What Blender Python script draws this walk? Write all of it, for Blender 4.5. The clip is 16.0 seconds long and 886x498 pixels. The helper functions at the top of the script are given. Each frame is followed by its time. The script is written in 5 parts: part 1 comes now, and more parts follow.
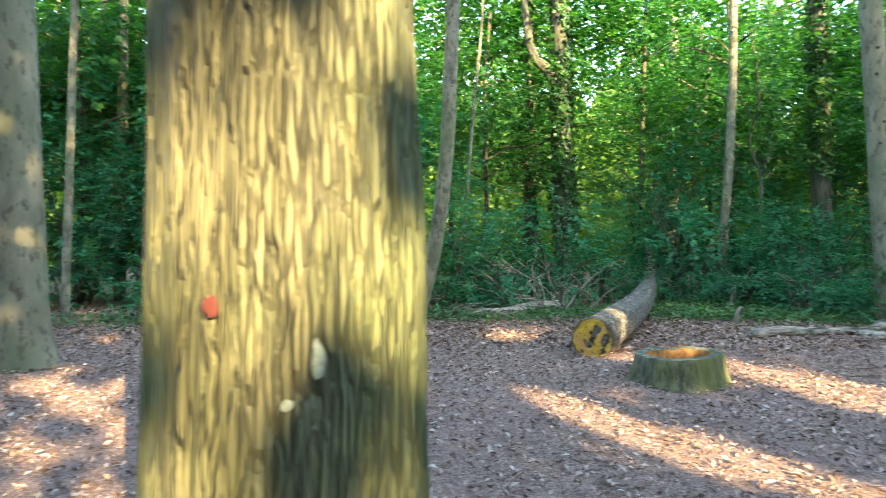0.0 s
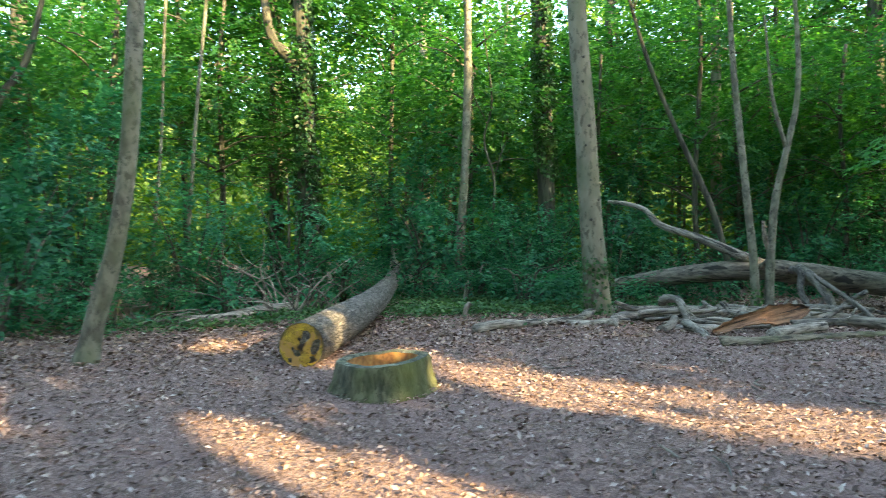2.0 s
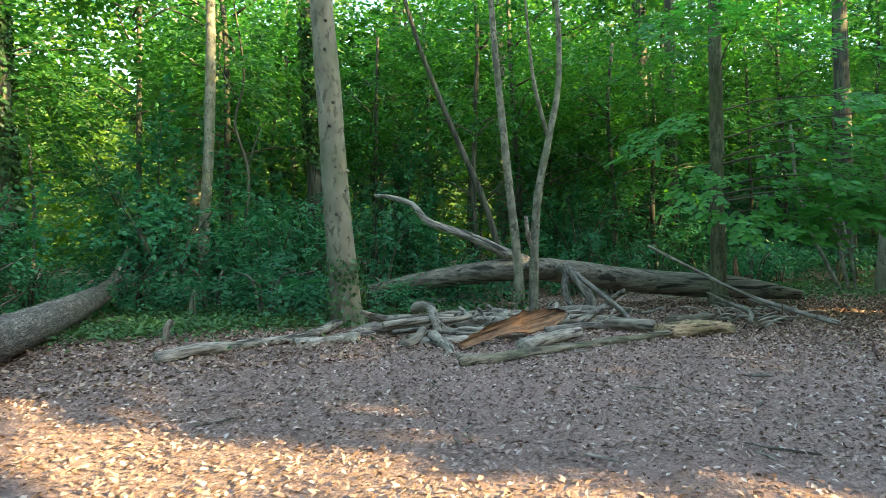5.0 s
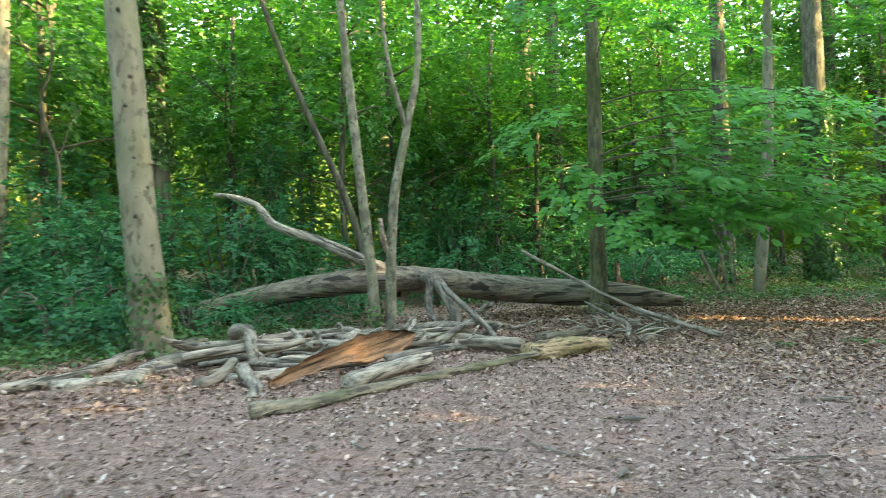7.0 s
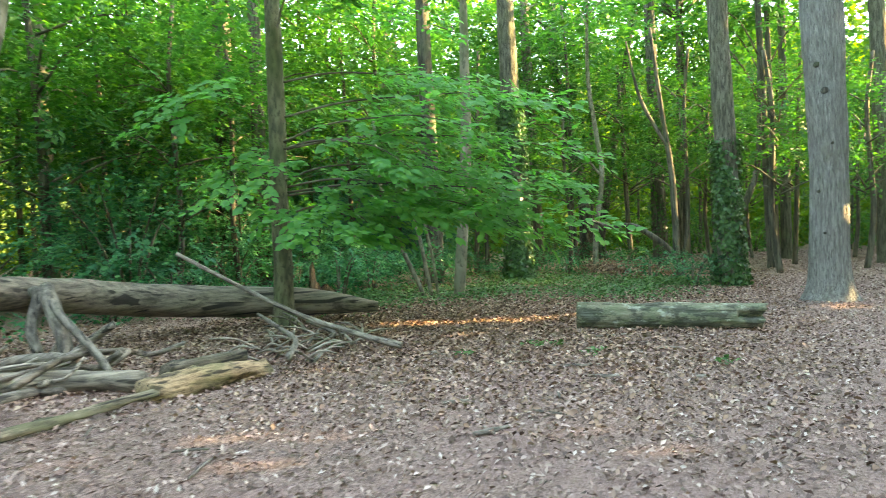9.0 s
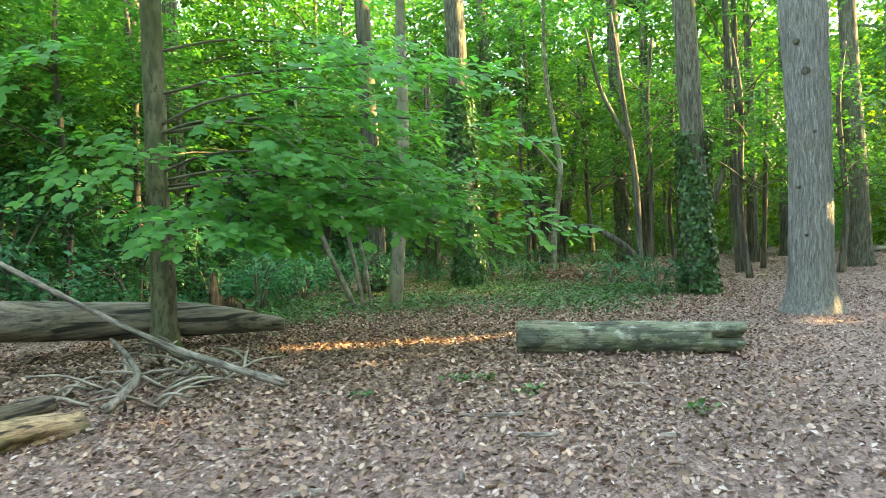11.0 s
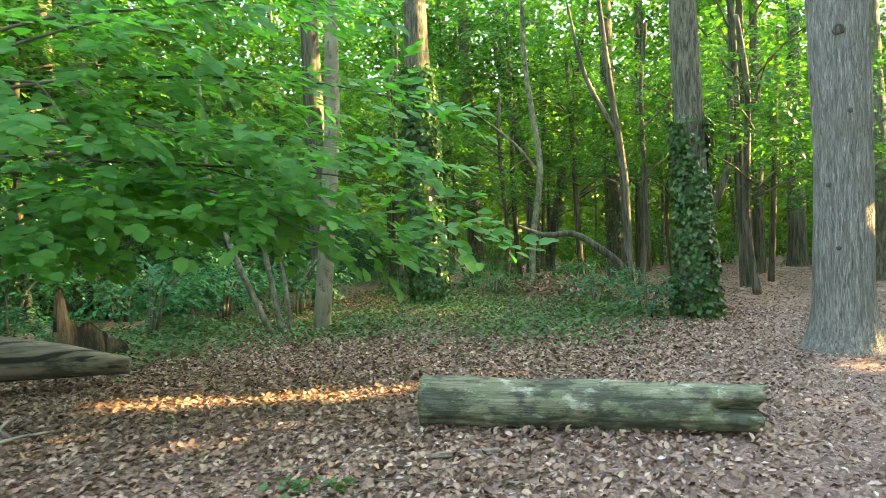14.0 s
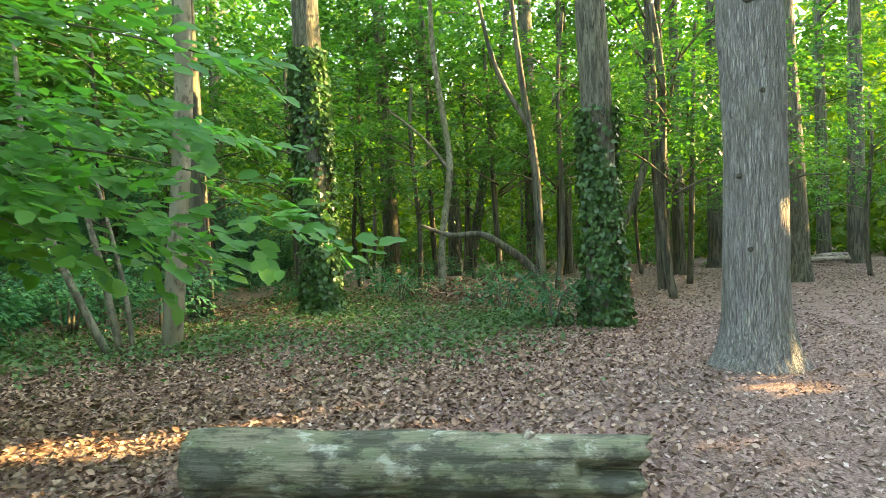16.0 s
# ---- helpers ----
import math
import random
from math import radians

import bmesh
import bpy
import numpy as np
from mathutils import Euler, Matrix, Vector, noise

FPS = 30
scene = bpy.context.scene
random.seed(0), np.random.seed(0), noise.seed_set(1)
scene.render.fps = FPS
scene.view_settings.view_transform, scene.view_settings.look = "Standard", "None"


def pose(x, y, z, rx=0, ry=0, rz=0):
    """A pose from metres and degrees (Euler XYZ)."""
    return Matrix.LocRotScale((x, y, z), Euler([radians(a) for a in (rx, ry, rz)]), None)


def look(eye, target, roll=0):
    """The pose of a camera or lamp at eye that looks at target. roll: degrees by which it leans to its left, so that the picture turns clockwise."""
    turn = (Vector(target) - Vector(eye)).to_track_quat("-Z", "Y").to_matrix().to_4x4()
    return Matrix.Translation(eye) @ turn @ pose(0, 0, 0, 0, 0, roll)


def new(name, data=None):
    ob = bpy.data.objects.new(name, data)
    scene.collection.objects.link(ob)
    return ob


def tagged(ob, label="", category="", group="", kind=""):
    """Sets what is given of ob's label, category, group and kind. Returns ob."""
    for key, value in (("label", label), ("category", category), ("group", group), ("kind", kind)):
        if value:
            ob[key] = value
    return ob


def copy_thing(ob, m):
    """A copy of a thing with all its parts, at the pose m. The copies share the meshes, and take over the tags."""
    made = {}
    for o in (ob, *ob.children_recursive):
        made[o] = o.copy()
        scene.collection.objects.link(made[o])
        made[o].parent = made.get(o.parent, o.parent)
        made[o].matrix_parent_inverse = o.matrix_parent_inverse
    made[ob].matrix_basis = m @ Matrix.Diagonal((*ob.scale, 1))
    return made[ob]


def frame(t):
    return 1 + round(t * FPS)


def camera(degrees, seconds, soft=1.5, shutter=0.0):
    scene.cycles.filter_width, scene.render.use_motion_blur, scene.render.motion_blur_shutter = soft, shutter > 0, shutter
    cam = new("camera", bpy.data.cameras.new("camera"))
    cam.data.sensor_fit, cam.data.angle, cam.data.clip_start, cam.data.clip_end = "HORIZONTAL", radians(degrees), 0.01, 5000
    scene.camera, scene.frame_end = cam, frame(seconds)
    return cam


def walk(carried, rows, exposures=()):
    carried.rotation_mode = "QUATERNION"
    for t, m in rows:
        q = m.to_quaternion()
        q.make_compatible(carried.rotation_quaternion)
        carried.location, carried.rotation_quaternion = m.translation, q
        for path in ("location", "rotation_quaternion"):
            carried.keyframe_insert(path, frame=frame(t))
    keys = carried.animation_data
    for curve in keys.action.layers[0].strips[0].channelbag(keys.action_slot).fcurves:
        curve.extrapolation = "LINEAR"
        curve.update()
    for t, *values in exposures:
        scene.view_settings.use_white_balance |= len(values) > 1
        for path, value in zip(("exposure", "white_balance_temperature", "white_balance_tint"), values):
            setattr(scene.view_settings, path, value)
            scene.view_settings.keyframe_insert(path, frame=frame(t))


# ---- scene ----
cam = camera(69.3, 16.0, soft=0.5, shutter=0.45)
PATH = [
    (0, (0.065, 0.024, 1.471), (0.041, 2.024, 1.46), 0.1),
    (0.5, (0.237, 0.196, 1.469), (0.425, 2.187, 1.447), 0.0),
    (1, (0.423, 0.46, 1.475), (0.852, 2.414, 1.453), 0.0),
    (1.5, (0.671, 0.654, 1.457), (1.244, 2.57, 1.442), -0.3),
    (2, (0.982, 0.857, 1.43), (1.654, 2.74, 1.414), -0.4),
    (2.5, (1.325, 1.056, 1.45), (2.169, 2.869, 1.435), -0.5),
    (3, (1.694, 1.236, 1.453), (2.631, 3.003, 1.433), -0.7),
    (3.5, (2.096, 1.45, 1.434), (3.091, 3.185, 1.414), -0.7),
    (4, (2.49, 1.701, 1.41), (3.606, 3.361, 1.393), -0.7),
    (4.2, (2.632, 1.791, 1.386), (3.77, 3.435, 1.367), -0.8),
    (6.3, (4.389, 2.703, 1.441), (5.62, 4.278, 1.41), -1.0),
    (6.5, (4.574, 2.786, 1.439), (5.862, 4.316, 1.411), -1.1),
    (7, (5.065, 2.909, 1.432), (6.459, 4.344, 1.413), -1.5),
    (7.5, (5.59, 2.956, 1.407), (7.099, 4.269, 1.387), -1.7),
    (8, (6.122, 2.968, 1.41), (7.771, 4.1, 1.386), -1.9),
    (8.5, (6.629, 2.986, 1.376), (8.406, 3.904, 1.351), -1.9),
    (9, (7.165, 3.046, 1.37), (9.004, 3.831, 1.332), -1.9),
    (9.5, (7.71, 3.115, 1.35), (9.58, 3.824, 1.32), -1.9),
    (9.7, (7.907, 3.128, 1.343), (9.78, 3.83, 1.317), -2.0),
    (11.8, (10.042, 3.1, 1.37), (11.918, 3.791, 1.334), -1.9),
    (12, (10.244, 3.106, 1.369), (12.12, 3.799, 1.34), -1.8),
    (12.5, (10.726, 3.1, 1.403), (12.6, 3.8, 1.375), -1.8),
    (13, (11.207, 3.085, 1.374), (13.078, 3.792, 1.344), -1.7),
    (13.5, (11.658, 3.06, 1.392), (13.529, 3.765, 1.369), -1.7),
    (14, (12.071, 2.972, 1.411), (13.946, 3.67, 1.391), -1.6),
    (14.5, (12.518, 2.866, 1.401), (14.398, 3.549, 1.376), -1.8),
    (15, (12.969, 2.754, 1.401), (14.876, 3.356, 1.383), -1.8),
    (15.5, (13.378, 2.62, 1.399), (15.306, 3.153, 1.382), -1.8),
    (16, (13.738, 2.562, 1.37), (15.67, 3.077, 1.351), -1.7),
]
walk(cam, [(t, look(eye, target, roll)) for t, eye, target, roll in PATH], exposures=((0.0, 3.45, 6800, 5), (2.0, 3.15, 6900, 5), (4.0, 3.1, 6900, 2), (7.0, 4.0, 8500, 5), (9.5, 4.22, 8800, 7), (13.0, 4.3, 8900, 9), (16.0, 4.15, 9200, 12)))

# ---- world, sun, exposure ----
SUN = Vector((0.435, -0.830, 0.345)).normalized()      # towards the low evening sun
wd = bpy.data.worlds.new("evening_sky")
scene.world = wd
wd.use_nodes = True
wn = wd.node_tree.nodes
sky = wn.new("ShaderNodeTexSky")
sky.sky_type, sky.sun_disc = 'NISHITA', False
sky.sun_elevation = math.asin(SUN.z)
sky.sun_rotation = math.atan2(SUN.x, SUN.y)
wn["Background"].inputs["Strength"].default_value = 0.15
wd.node_tree.links.new(sky.outputs["Color"], wn["Background"].inputs["Color"])
sun = new("sun", bpy.data.lights.new("sun", 'SUN'))
sun.data.energy, sun.data.angle, sun.data.color = 3.6, radians(0.5), (1.0, 0.76, 0.42)
sun.matrix_world = look(SUN * 60, (0, 0, 0))


# ---- materials ----
def shader(name):
    m = bpy.data.materials.new(name)
    m.use_nodes = True
    nt = m.node_tree
    return m, nt, nt.nodes["Principled BSDF"]


def node(nt, kind, **inputs):
    n = nt.nodes.new("ShaderNode" + kind)
    for key, value in inputs.items():
        n.inputs[key.replace("_", " ")].default_value = value
    return n


def ramp(nt, fac, stops):
    n = nt.nodes.new("ShaderNodeValToRGB")
    e = n.color_ramp.elements
    while len(e) < len(stops):
        e.new(0.5)
    for el, (p, c) in zip(e, stops):
        el.position, el.color = p, (*c, 1)
    nt.links.new(fac, n.inputs["Fac"])
    return n.outputs["Color"]


def mixed(nt, a, b, fac, mode='MIX'):
    n = nt.nodes.new("ShaderNodeMix")
    n.data_type, n.blend_type = 'RGBA', mode
    for value, socket in ((fac, n.inputs[0]), (a, n.inputs[6]), (b, n.inputs[7])):
        if isinstance(value, (int, float)):
            socket.default_value = value
        elif isinstance(value, tuple):
            socket.default_value = (*value, 1)
        else:
            nt.links.new(value, socket)
    return n.outputs[2]


def mapped(nt, scale):
    co = nt.nodes.new("ShaderNodeTexCoord")
    mp = node(nt, "Mapping")
    mp.inputs["Scale"].default_value = scale
    nt.links.new(co.outputs["Object"], mp.inputs["Vector"])
    return mp.outputs["Vector"]


def noisy(nt, vec, scale, detail=4.0, rough=0.6):
    n = node(nt, "TexNoise", Scale=scale, Detail=detail, Roughness=rough)
    nt.links.new(vec, n.inputs["Vector"])
    return n.outputs["Fac"]


def noisy_colour(nt, vec, scale):
    n = node(nt, "TexNoise", Scale=scale, Detail=3.0)
    nt.links.new(vec, n.inputs["Vector"])
    return n.outputs["Color"]


def bumped(nt, bsdf, height, strength, distance):
    b = node(nt, "Bump", Strength=strength, Distance=distance)
    nt.links.new(height, b.inputs["Height"])
    nt.links.new(b.outputs["Normal"], bsdf.inputs["Normal"])


def bark_material(name, dark, light, moss, moss_amount, along=0.16, scale=9.0, relief=0.02, strength=0.8, spread=0.1, plates=0.0, swirl=0.7):
    """Bark furrowed along the local z axis, with patches of algae."""
    m, nt, b = shader(name)
    vec = mapped(nt, (1, 1, along))
    fine = noisy(nt, vec, scale * 2.2, 6.0, 0.65)
    furrow = noisy(nt, vec, scale, 3.0, 0.5)
    big = noisy(nt, mapped(nt, (1, 1, 0.6)), 1.3, 3.0, 0.6)
    base = ramp(nt, furrow, ((0.485 - spread, dark), (0.485 + spread, light)))
    base = mixed(nt, base, tuple(0.7 * c for c in dark), ramp(nt, fine, ((0.40, (1, 1, 1)), (0.47, (0, 0, 0)))))
    height = mixed(nt, furrow, fine, 0.45)
    if plates:
        warp = mixed(nt, mapped(nt, (plates, plates, plates * along)), noisy_colour(nt, mapped(nt, (1, 1, 0.5)), 26.0), swirl, 'LINEAR_LIGHT')
        cell = node(nt, "TexVoronoi", Scale=1.0)
        cell.feature = 'DISTANCE_TO_EDGE'
        nt.links.new(warp, cell.inputs["Vector"])
        plate = ramp(nt, cell.outputs["Distance"], ((0.0, (0, 0, 0)), (0.2, (1, 1, 1))))
        base = mixed(nt, mixed(nt, dark, base, 0.45), base, plate)
        height = mixed(nt, plate, fine, 0.3)
    patch = ramp(nt, big, ((0.62 - 0.3 * moss_amount, (0, 0, 0)), (0.78 - 0.2 * moss_amount, (1, 1, 1))))
    base = mixed(nt, base, moss, mixed(nt, (0, 0, 0), patch, 0.75))
    nt.links.new(base, b.inputs["Base Color"])
    b.inputs["Roughness"].default_value = 0.9
    bumped(nt, b, height, strength, relief)
    return m


def leaf_material(name, shades, through_shade, amount=0.45, rough=0.5):
    m, nt, b = shader(name)
    geo = nt.nodes.new("ShaderNodeNewGeometry")
    col = ramp(nt, geo.outputs["Random Per Island"], tuple((i / (len(shades) - 1), c) for i, c in enumerate(shades)))
    info = nt.nodes.new("ShaderNodeObjectInfo")
    hue = node(nt, "HueSaturation")
    mr = node(nt, "MapRange")
    nt.links.new(info.outputs["Random"], mr.inputs["Value"])
    mr.inputs["To Min"].default_value, mr.inputs["To Max"].default_value = 0.85, 1.2
    nt.links.new(mr.outputs["Result"], hue.inputs["Value"])
    nt.links.new(col, hue.inputs["Color"])
    col = hue.outputs["Color"]
    nt.links.new(col, b.inputs["Base Color"])
    b.inputs["Roughness"].default_value = rough
    b.inputs["Specular IOR Level"].default_value = 0.35
    t = nt.nodes.new("ShaderNodeBsdfTranslucent")
    nt.links.new(mixed(nt, col, through_shade, 1.0, 'MULTIPLY'), t.inputs["Color"])
    mix = nt.nodes.new("ShaderNodeMixShader")
    mix.inputs["Fac"].default_value = amount
    nt.links.new(b.outputs["BSDF"], mix.inputs[1])
    nt.links.new(t.outputs["BSDF"], mix.inputs[2])
    nt.links.new(mix.outputs["Shader"], nt.nodes["Material Output"].inputs["Surface"])
    return m


def chip_material(name, shades, rough=0.85):
    m, nt, b = shader(name)
    geo = nt.nodes.new("ShaderNodeNewGeometry")
    nt.links.new(ramp(nt, geo.outputs["Random Per Island"], shades), b.inputs["Base Color"])
    b.inputs["Roughness"].default_value = rough
    return m


def wood_material(name, dark, light, scale=14.0, along=0.12, moss=None, relief=0.012, rot=0.5):
    """Weathered wood, its grain along the local z axis, with cracks, rotten dark patches and algae."""
    m, nt, b = shader(name)
    grain = noisy(nt, mapped(nt, (1, 1, along)), scale, 7.0, 0.7)
    crack = noisy(nt, mapped(nt, (1, 1, along * 0.5)), scale * 0.6, 2.0, 0.5)
    blot = noisy(nt, mapped(nt, (1, 1, 0.35)), 5.5, 5.0, 0.65)
    big = noisy(nt, mapped(nt, (1, 1, 0.5)), 2.4, 3.0)
    info = nt.nodes.new("ShaderNodeObjectInfo")
    base = ramp(nt, grain, ((0.38, dark), (0.6, light)))
    if moss:
        base = mixed(nt, base, moss, ramp(nt, big, ((0.45, (0, 0, 0)), (0.58, (0.8, 0.8, 0.8)))))
    base = mixed(nt, base, tuple(0.3 * c for c in dark), ramp(nt, blot, ((0.53, (0, 0, 0)), (0.62, (rot, rot, rot)))))
    base = mixed(nt, base, tuple(0.2 * c for c in dark), ramp(nt, crack, ((0.36, (0.9, 0.9, 0.9)), (0.41, (0, 0, 0)))))
    hue = node(nt, "HueSaturation")
    mr = node(nt, "MapRange")
    nt.links.new(info.outputs["Random"], mr.inputs["Value"])
    mr.inputs["To Min"].default_value, mr.inputs["To Max"].default_value = 0.5, 1.2
    nt.links.new(mr.outputs["Result"], hue.inputs["Value"])
    nt.links.new(base, hue.inputs["Color"])
    nt.links.new(hue.outputs["Color"], b.inputs["Base Color"])
    b.inputs["Roughness"].default_value = 0.85
    bumped(nt, b, mixed(nt, grain, blot, 0.4), 1.0, relief)
    return m


M_OAK = bark_material("oak_bark", (0.07, 0.07, 0.04), (0.22, 0.205, 0.115), (0.14, 0.17, 0.055), 0.9, 0.09, 16.0, 0.03, 1.0, 0.16, 62.0, 0.3)
M_BEECH = bark_material("beech_bark", (0.14, 0.13, 0.085), (0.255, 0.24, 0.168), (0.11, 0.13, 0.065), 0.5, 0.5, 5.0, 0.006, 0.4, 0.22)
M_GREYOAK = bark_material("grey_bark", (0.19, 0.185, 0.165), (0.385, 0.375, 0.335), (0.20, 0.205, 0.12), 0.2, 0.12, 20.0, 0.03, 1.0, 0.16, 46.0, 0.35)
M_BIRCH = bark_material("pale_bark", (0.11, 0.105, 0.072), (0.255, 0.24, 0.172), (0.13, 0.145, 0.065), 0.5, 0.6, 7.0, 0.008, 0.5)
M_DARK = bark_material("dark_bark", (0.042, 0.04, 0.028), (0.12, 0.113, 0.078), (0.07, 0.09, 0.04), 0.4, 0.12, 9.0, 0.03)
M_BROWN = bark_material("brown_bark", (0.055, 0.053, 0.036), (0.165, 0.16, 0.112), (0.09, 0.105, 0.045), 0.35, 0.16, 18.0, 0.03, 1.0, 0.14)
M_OLIVE = bark_material("olive_bark", (0.05, 0.05, 0.028), (0.145, 0.14, 0.08), (0.08, 0.10, 0.035), 0.6, 0.3, 12.0, 0.012, 0.6, 0.14)
M_STUMP = bark_material("mossy_stump_bark", (0.045, 0.045, 0.026), (0.15, 0.14, 0.085), (0.13, 0.145, 0.035), 0.6, 0.25, 16.0, 0.03, 1.0, 0.12)
M_LOG = bark_material("log_bark", (0.09, 0.08, 0.065), (0.30, 0.265, 0.22), (0.13, 0.14, 0.07), 0.2, 0.3, 15.0, 0.03, 1.0, 0.14, 22.0)
M_DEAD = wood_material("dead_wood", (0.10, 0.082, 0.062), (0.40, 0.345, 0.275), 22.0, 0.14, None, 0.012, 0.6)
M_DEADLOG = wood_material("bare_trunk_wood", (0.09, 0.075, 0.055), (0.33, 0.28, 0.21), 14.0, 0.07)
M_SPLIT = wood_material("split_orange_wood", (0.13, 0.06, 0.03), (0.38, 0.20, 0.10), 24.0, 0.1, None, 0.02, 0.7)
M_ROT = wood_material("crumbling_tan_wood", (0.11, 0.075, 0.04), (0.42, 0.29, 0.165), 26.0, 0.12, (0.15, 0.14, 0.06), 0.03, 0.8)
M_SLAB = wood_material("mossy_bark_slab", (0.06, 0.047, 0.03), (0.27, 0.22, 0.15), 24.0, 0.1, (0.10, 0.10, 0.045), 0.02, 0.8)


def bench_material():
    """Bare old log: grey-green algae, dark damp stains, pale lichen, fine cracks along the local z axis."""
    m, nt, b = shader("mossy_log_wood")
    grain = noisy(nt, mapped(nt, (1, 1, 0.07)), 46.0, 6.0, 0.65)
    tone = noisy(nt, mapped(nt, (1, 1, 0.5)), 6.0, 6.0, 0.65)
    damp = noisy(nt, mapped(nt, (1, 1, 0.5)), 4.6, 9.0, 0.7)
    lichen = noisy(nt, mapped(nt, (1.3, 1.3, 0.8)), 4.6, 8.0, 0.7)
    crack = noisy(nt, mapped(nt, (1, 1, 0.05)), 15.0, 3.0, 0.5)
    speck = noisy(nt, mapped(nt, (1, 1, 0.6)), 55.0, 3.0, 0.6)
    base = ramp(nt, grain, ((0.34, (0.15, 0.14, 0.092)), (0.66, (0.28, 0.265, 0.18))))
    base = mixed(nt, base, (0.13, 0.165, 0.085), ramp(nt, tone, ((0.42, (0, 0, 0)), (0.58, (0.75, 0.75, 0.75)))))
    base = mixed(nt, base, (0.40, 0.42, 0.33), ramp(nt, lichen, ((0.55, (0, 0, 0)), (0.60, (0.85, 0.85, 0.85)))))
    base = mixed(nt, base, (0.035, 0.04, 0.028), ramp(nt, damp, ((0.47, (0, 0, 0)), (0.54, (0.8, 0.8, 0.8)))))
    base = mixed(nt, base, (0.05, 0.045, 0.03), ramp(nt, speck, ((0.30, (0.7, 0.7, 0.7)), (0.38, (0, 0, 0)))))
    base = mixed(nt, base, (0.02, 0.016, 0.011), ramp(nt, crack, ((0.31, (0.9, 0.9, 0.9)), (0.345, (0, 0, 0)))))
    nt.links.new(base, b.inputs["Base Color"])
    b.inputs["Roughness"].default_value = 0.85
    bumped(nt, b, mixed(nt, mixed(nt, grain, damp, 0.45), crack, 0.3), 1.0, 0.04)
    return m


M_BENCH = bench_material()
M_LEAF = leaf_material("woodland_leaf", ((0.026, 0.115, 0.036), (0.042, 0.16, 0.045), (0.078, 0.205, 0.045)), (1.4, 1.6, 0.6), 0.5)
# Undergrowth leaves: the cool teal of shade is put into their colour.
M_SHADE = leaf_material("shade_tinted_leaf", ((0.022, 0.125, 0.068), (0.037, 0.175, 0.084), (0.064, 0.215, 0.088)), (1.1, 1.5, 0.9), 0.4)
M_NEARLEAF = leaf_material("broad_leaf", ((0.065, 0.26, 0.07), (0.09, 0.31, 0.085), (0.13, 0.35, 0.085)), (1.35, 1.75, 0.7), 0.55, 0.42)
M_IVY = leaf_material("ivy_leaf", ((0.02, 0.065, 0.02), (0.045, 0.125, 0.035), (0.08, 0.175, 0.05)), (1.2, 1.5, 0.5), 0.2, 0.35)
M_COVER = leaf_material("ground_plant_leaf", ((0.032, 0.088, 0.034), (0.062, 0.14, 0.052), (0.09, 0.172, 0.058)), (1.2, 1.5, 0.6), 0.3)
M_FAR = leaf_material("far_leaf", ((0.045, 0.12, 0.02), (0.075, 0.165, 0.025), (0.14, 0.22, 0.03)), (1.6, 1.7, 0.5), 0.5)
M_CHIP = chip_material("wood_chip", ((0.0, (0.08, 0.05, 0.04)), (0.4, (0.225, 0.14, 0.112)), (0.84, (0.40, 0.28, 0.228)), (1.0, (0.58, 0.48, 0.41))))
M_LITTER = chip_material("dry_leaf", ((0.0, (0.07, 0.04, 0.028)), (0.4, (0.20, 0.118, 0.078)), (0.85, (0.38, 0.245, 0.17)), (1.0, (0.48, 0.35, 0.26))))


def ground_material():
    m, nt, b = shader("forest_floor")
    vec = mapped(nt, (1, 1, 1))
    fine = noisy(nt, vec, 42.0, 6.0, 0.7)
    mid = noisy(nt, vec, 7.0, 4.0, 0.6)
    big = noisy(nt, vec, 0.5, 3.0, 0.5)
    base = ramp(nt, fine, ((0.38, (0.075, 0.046, 0.040)), (0.5, (0.26, 0.165, 0.132)), (0.62, (0.41, 0.29, 0.24))))
    base = mixed(nt, base, (0.15, 0.095, 0.072), ramp(nt, mid, ((0.48, (0, 0, 0)), (0.7, (0.6, 0.6, 0.6)))))
    base = mixed(nt, base, (0.30, 0.19, 0.165), ramp(nt, big, ((0.45, (0, 0, 0)), (0.65, (0.5, 0.5, 0.5)))))
    nt.links.new(base, b.inputs["Base Color"])
    b.inputs["Roughness"].default_value = 0.95
    bumped(nt, b, fine, 0.9, 0.03)
    return m


M_GROUND = ground_material()


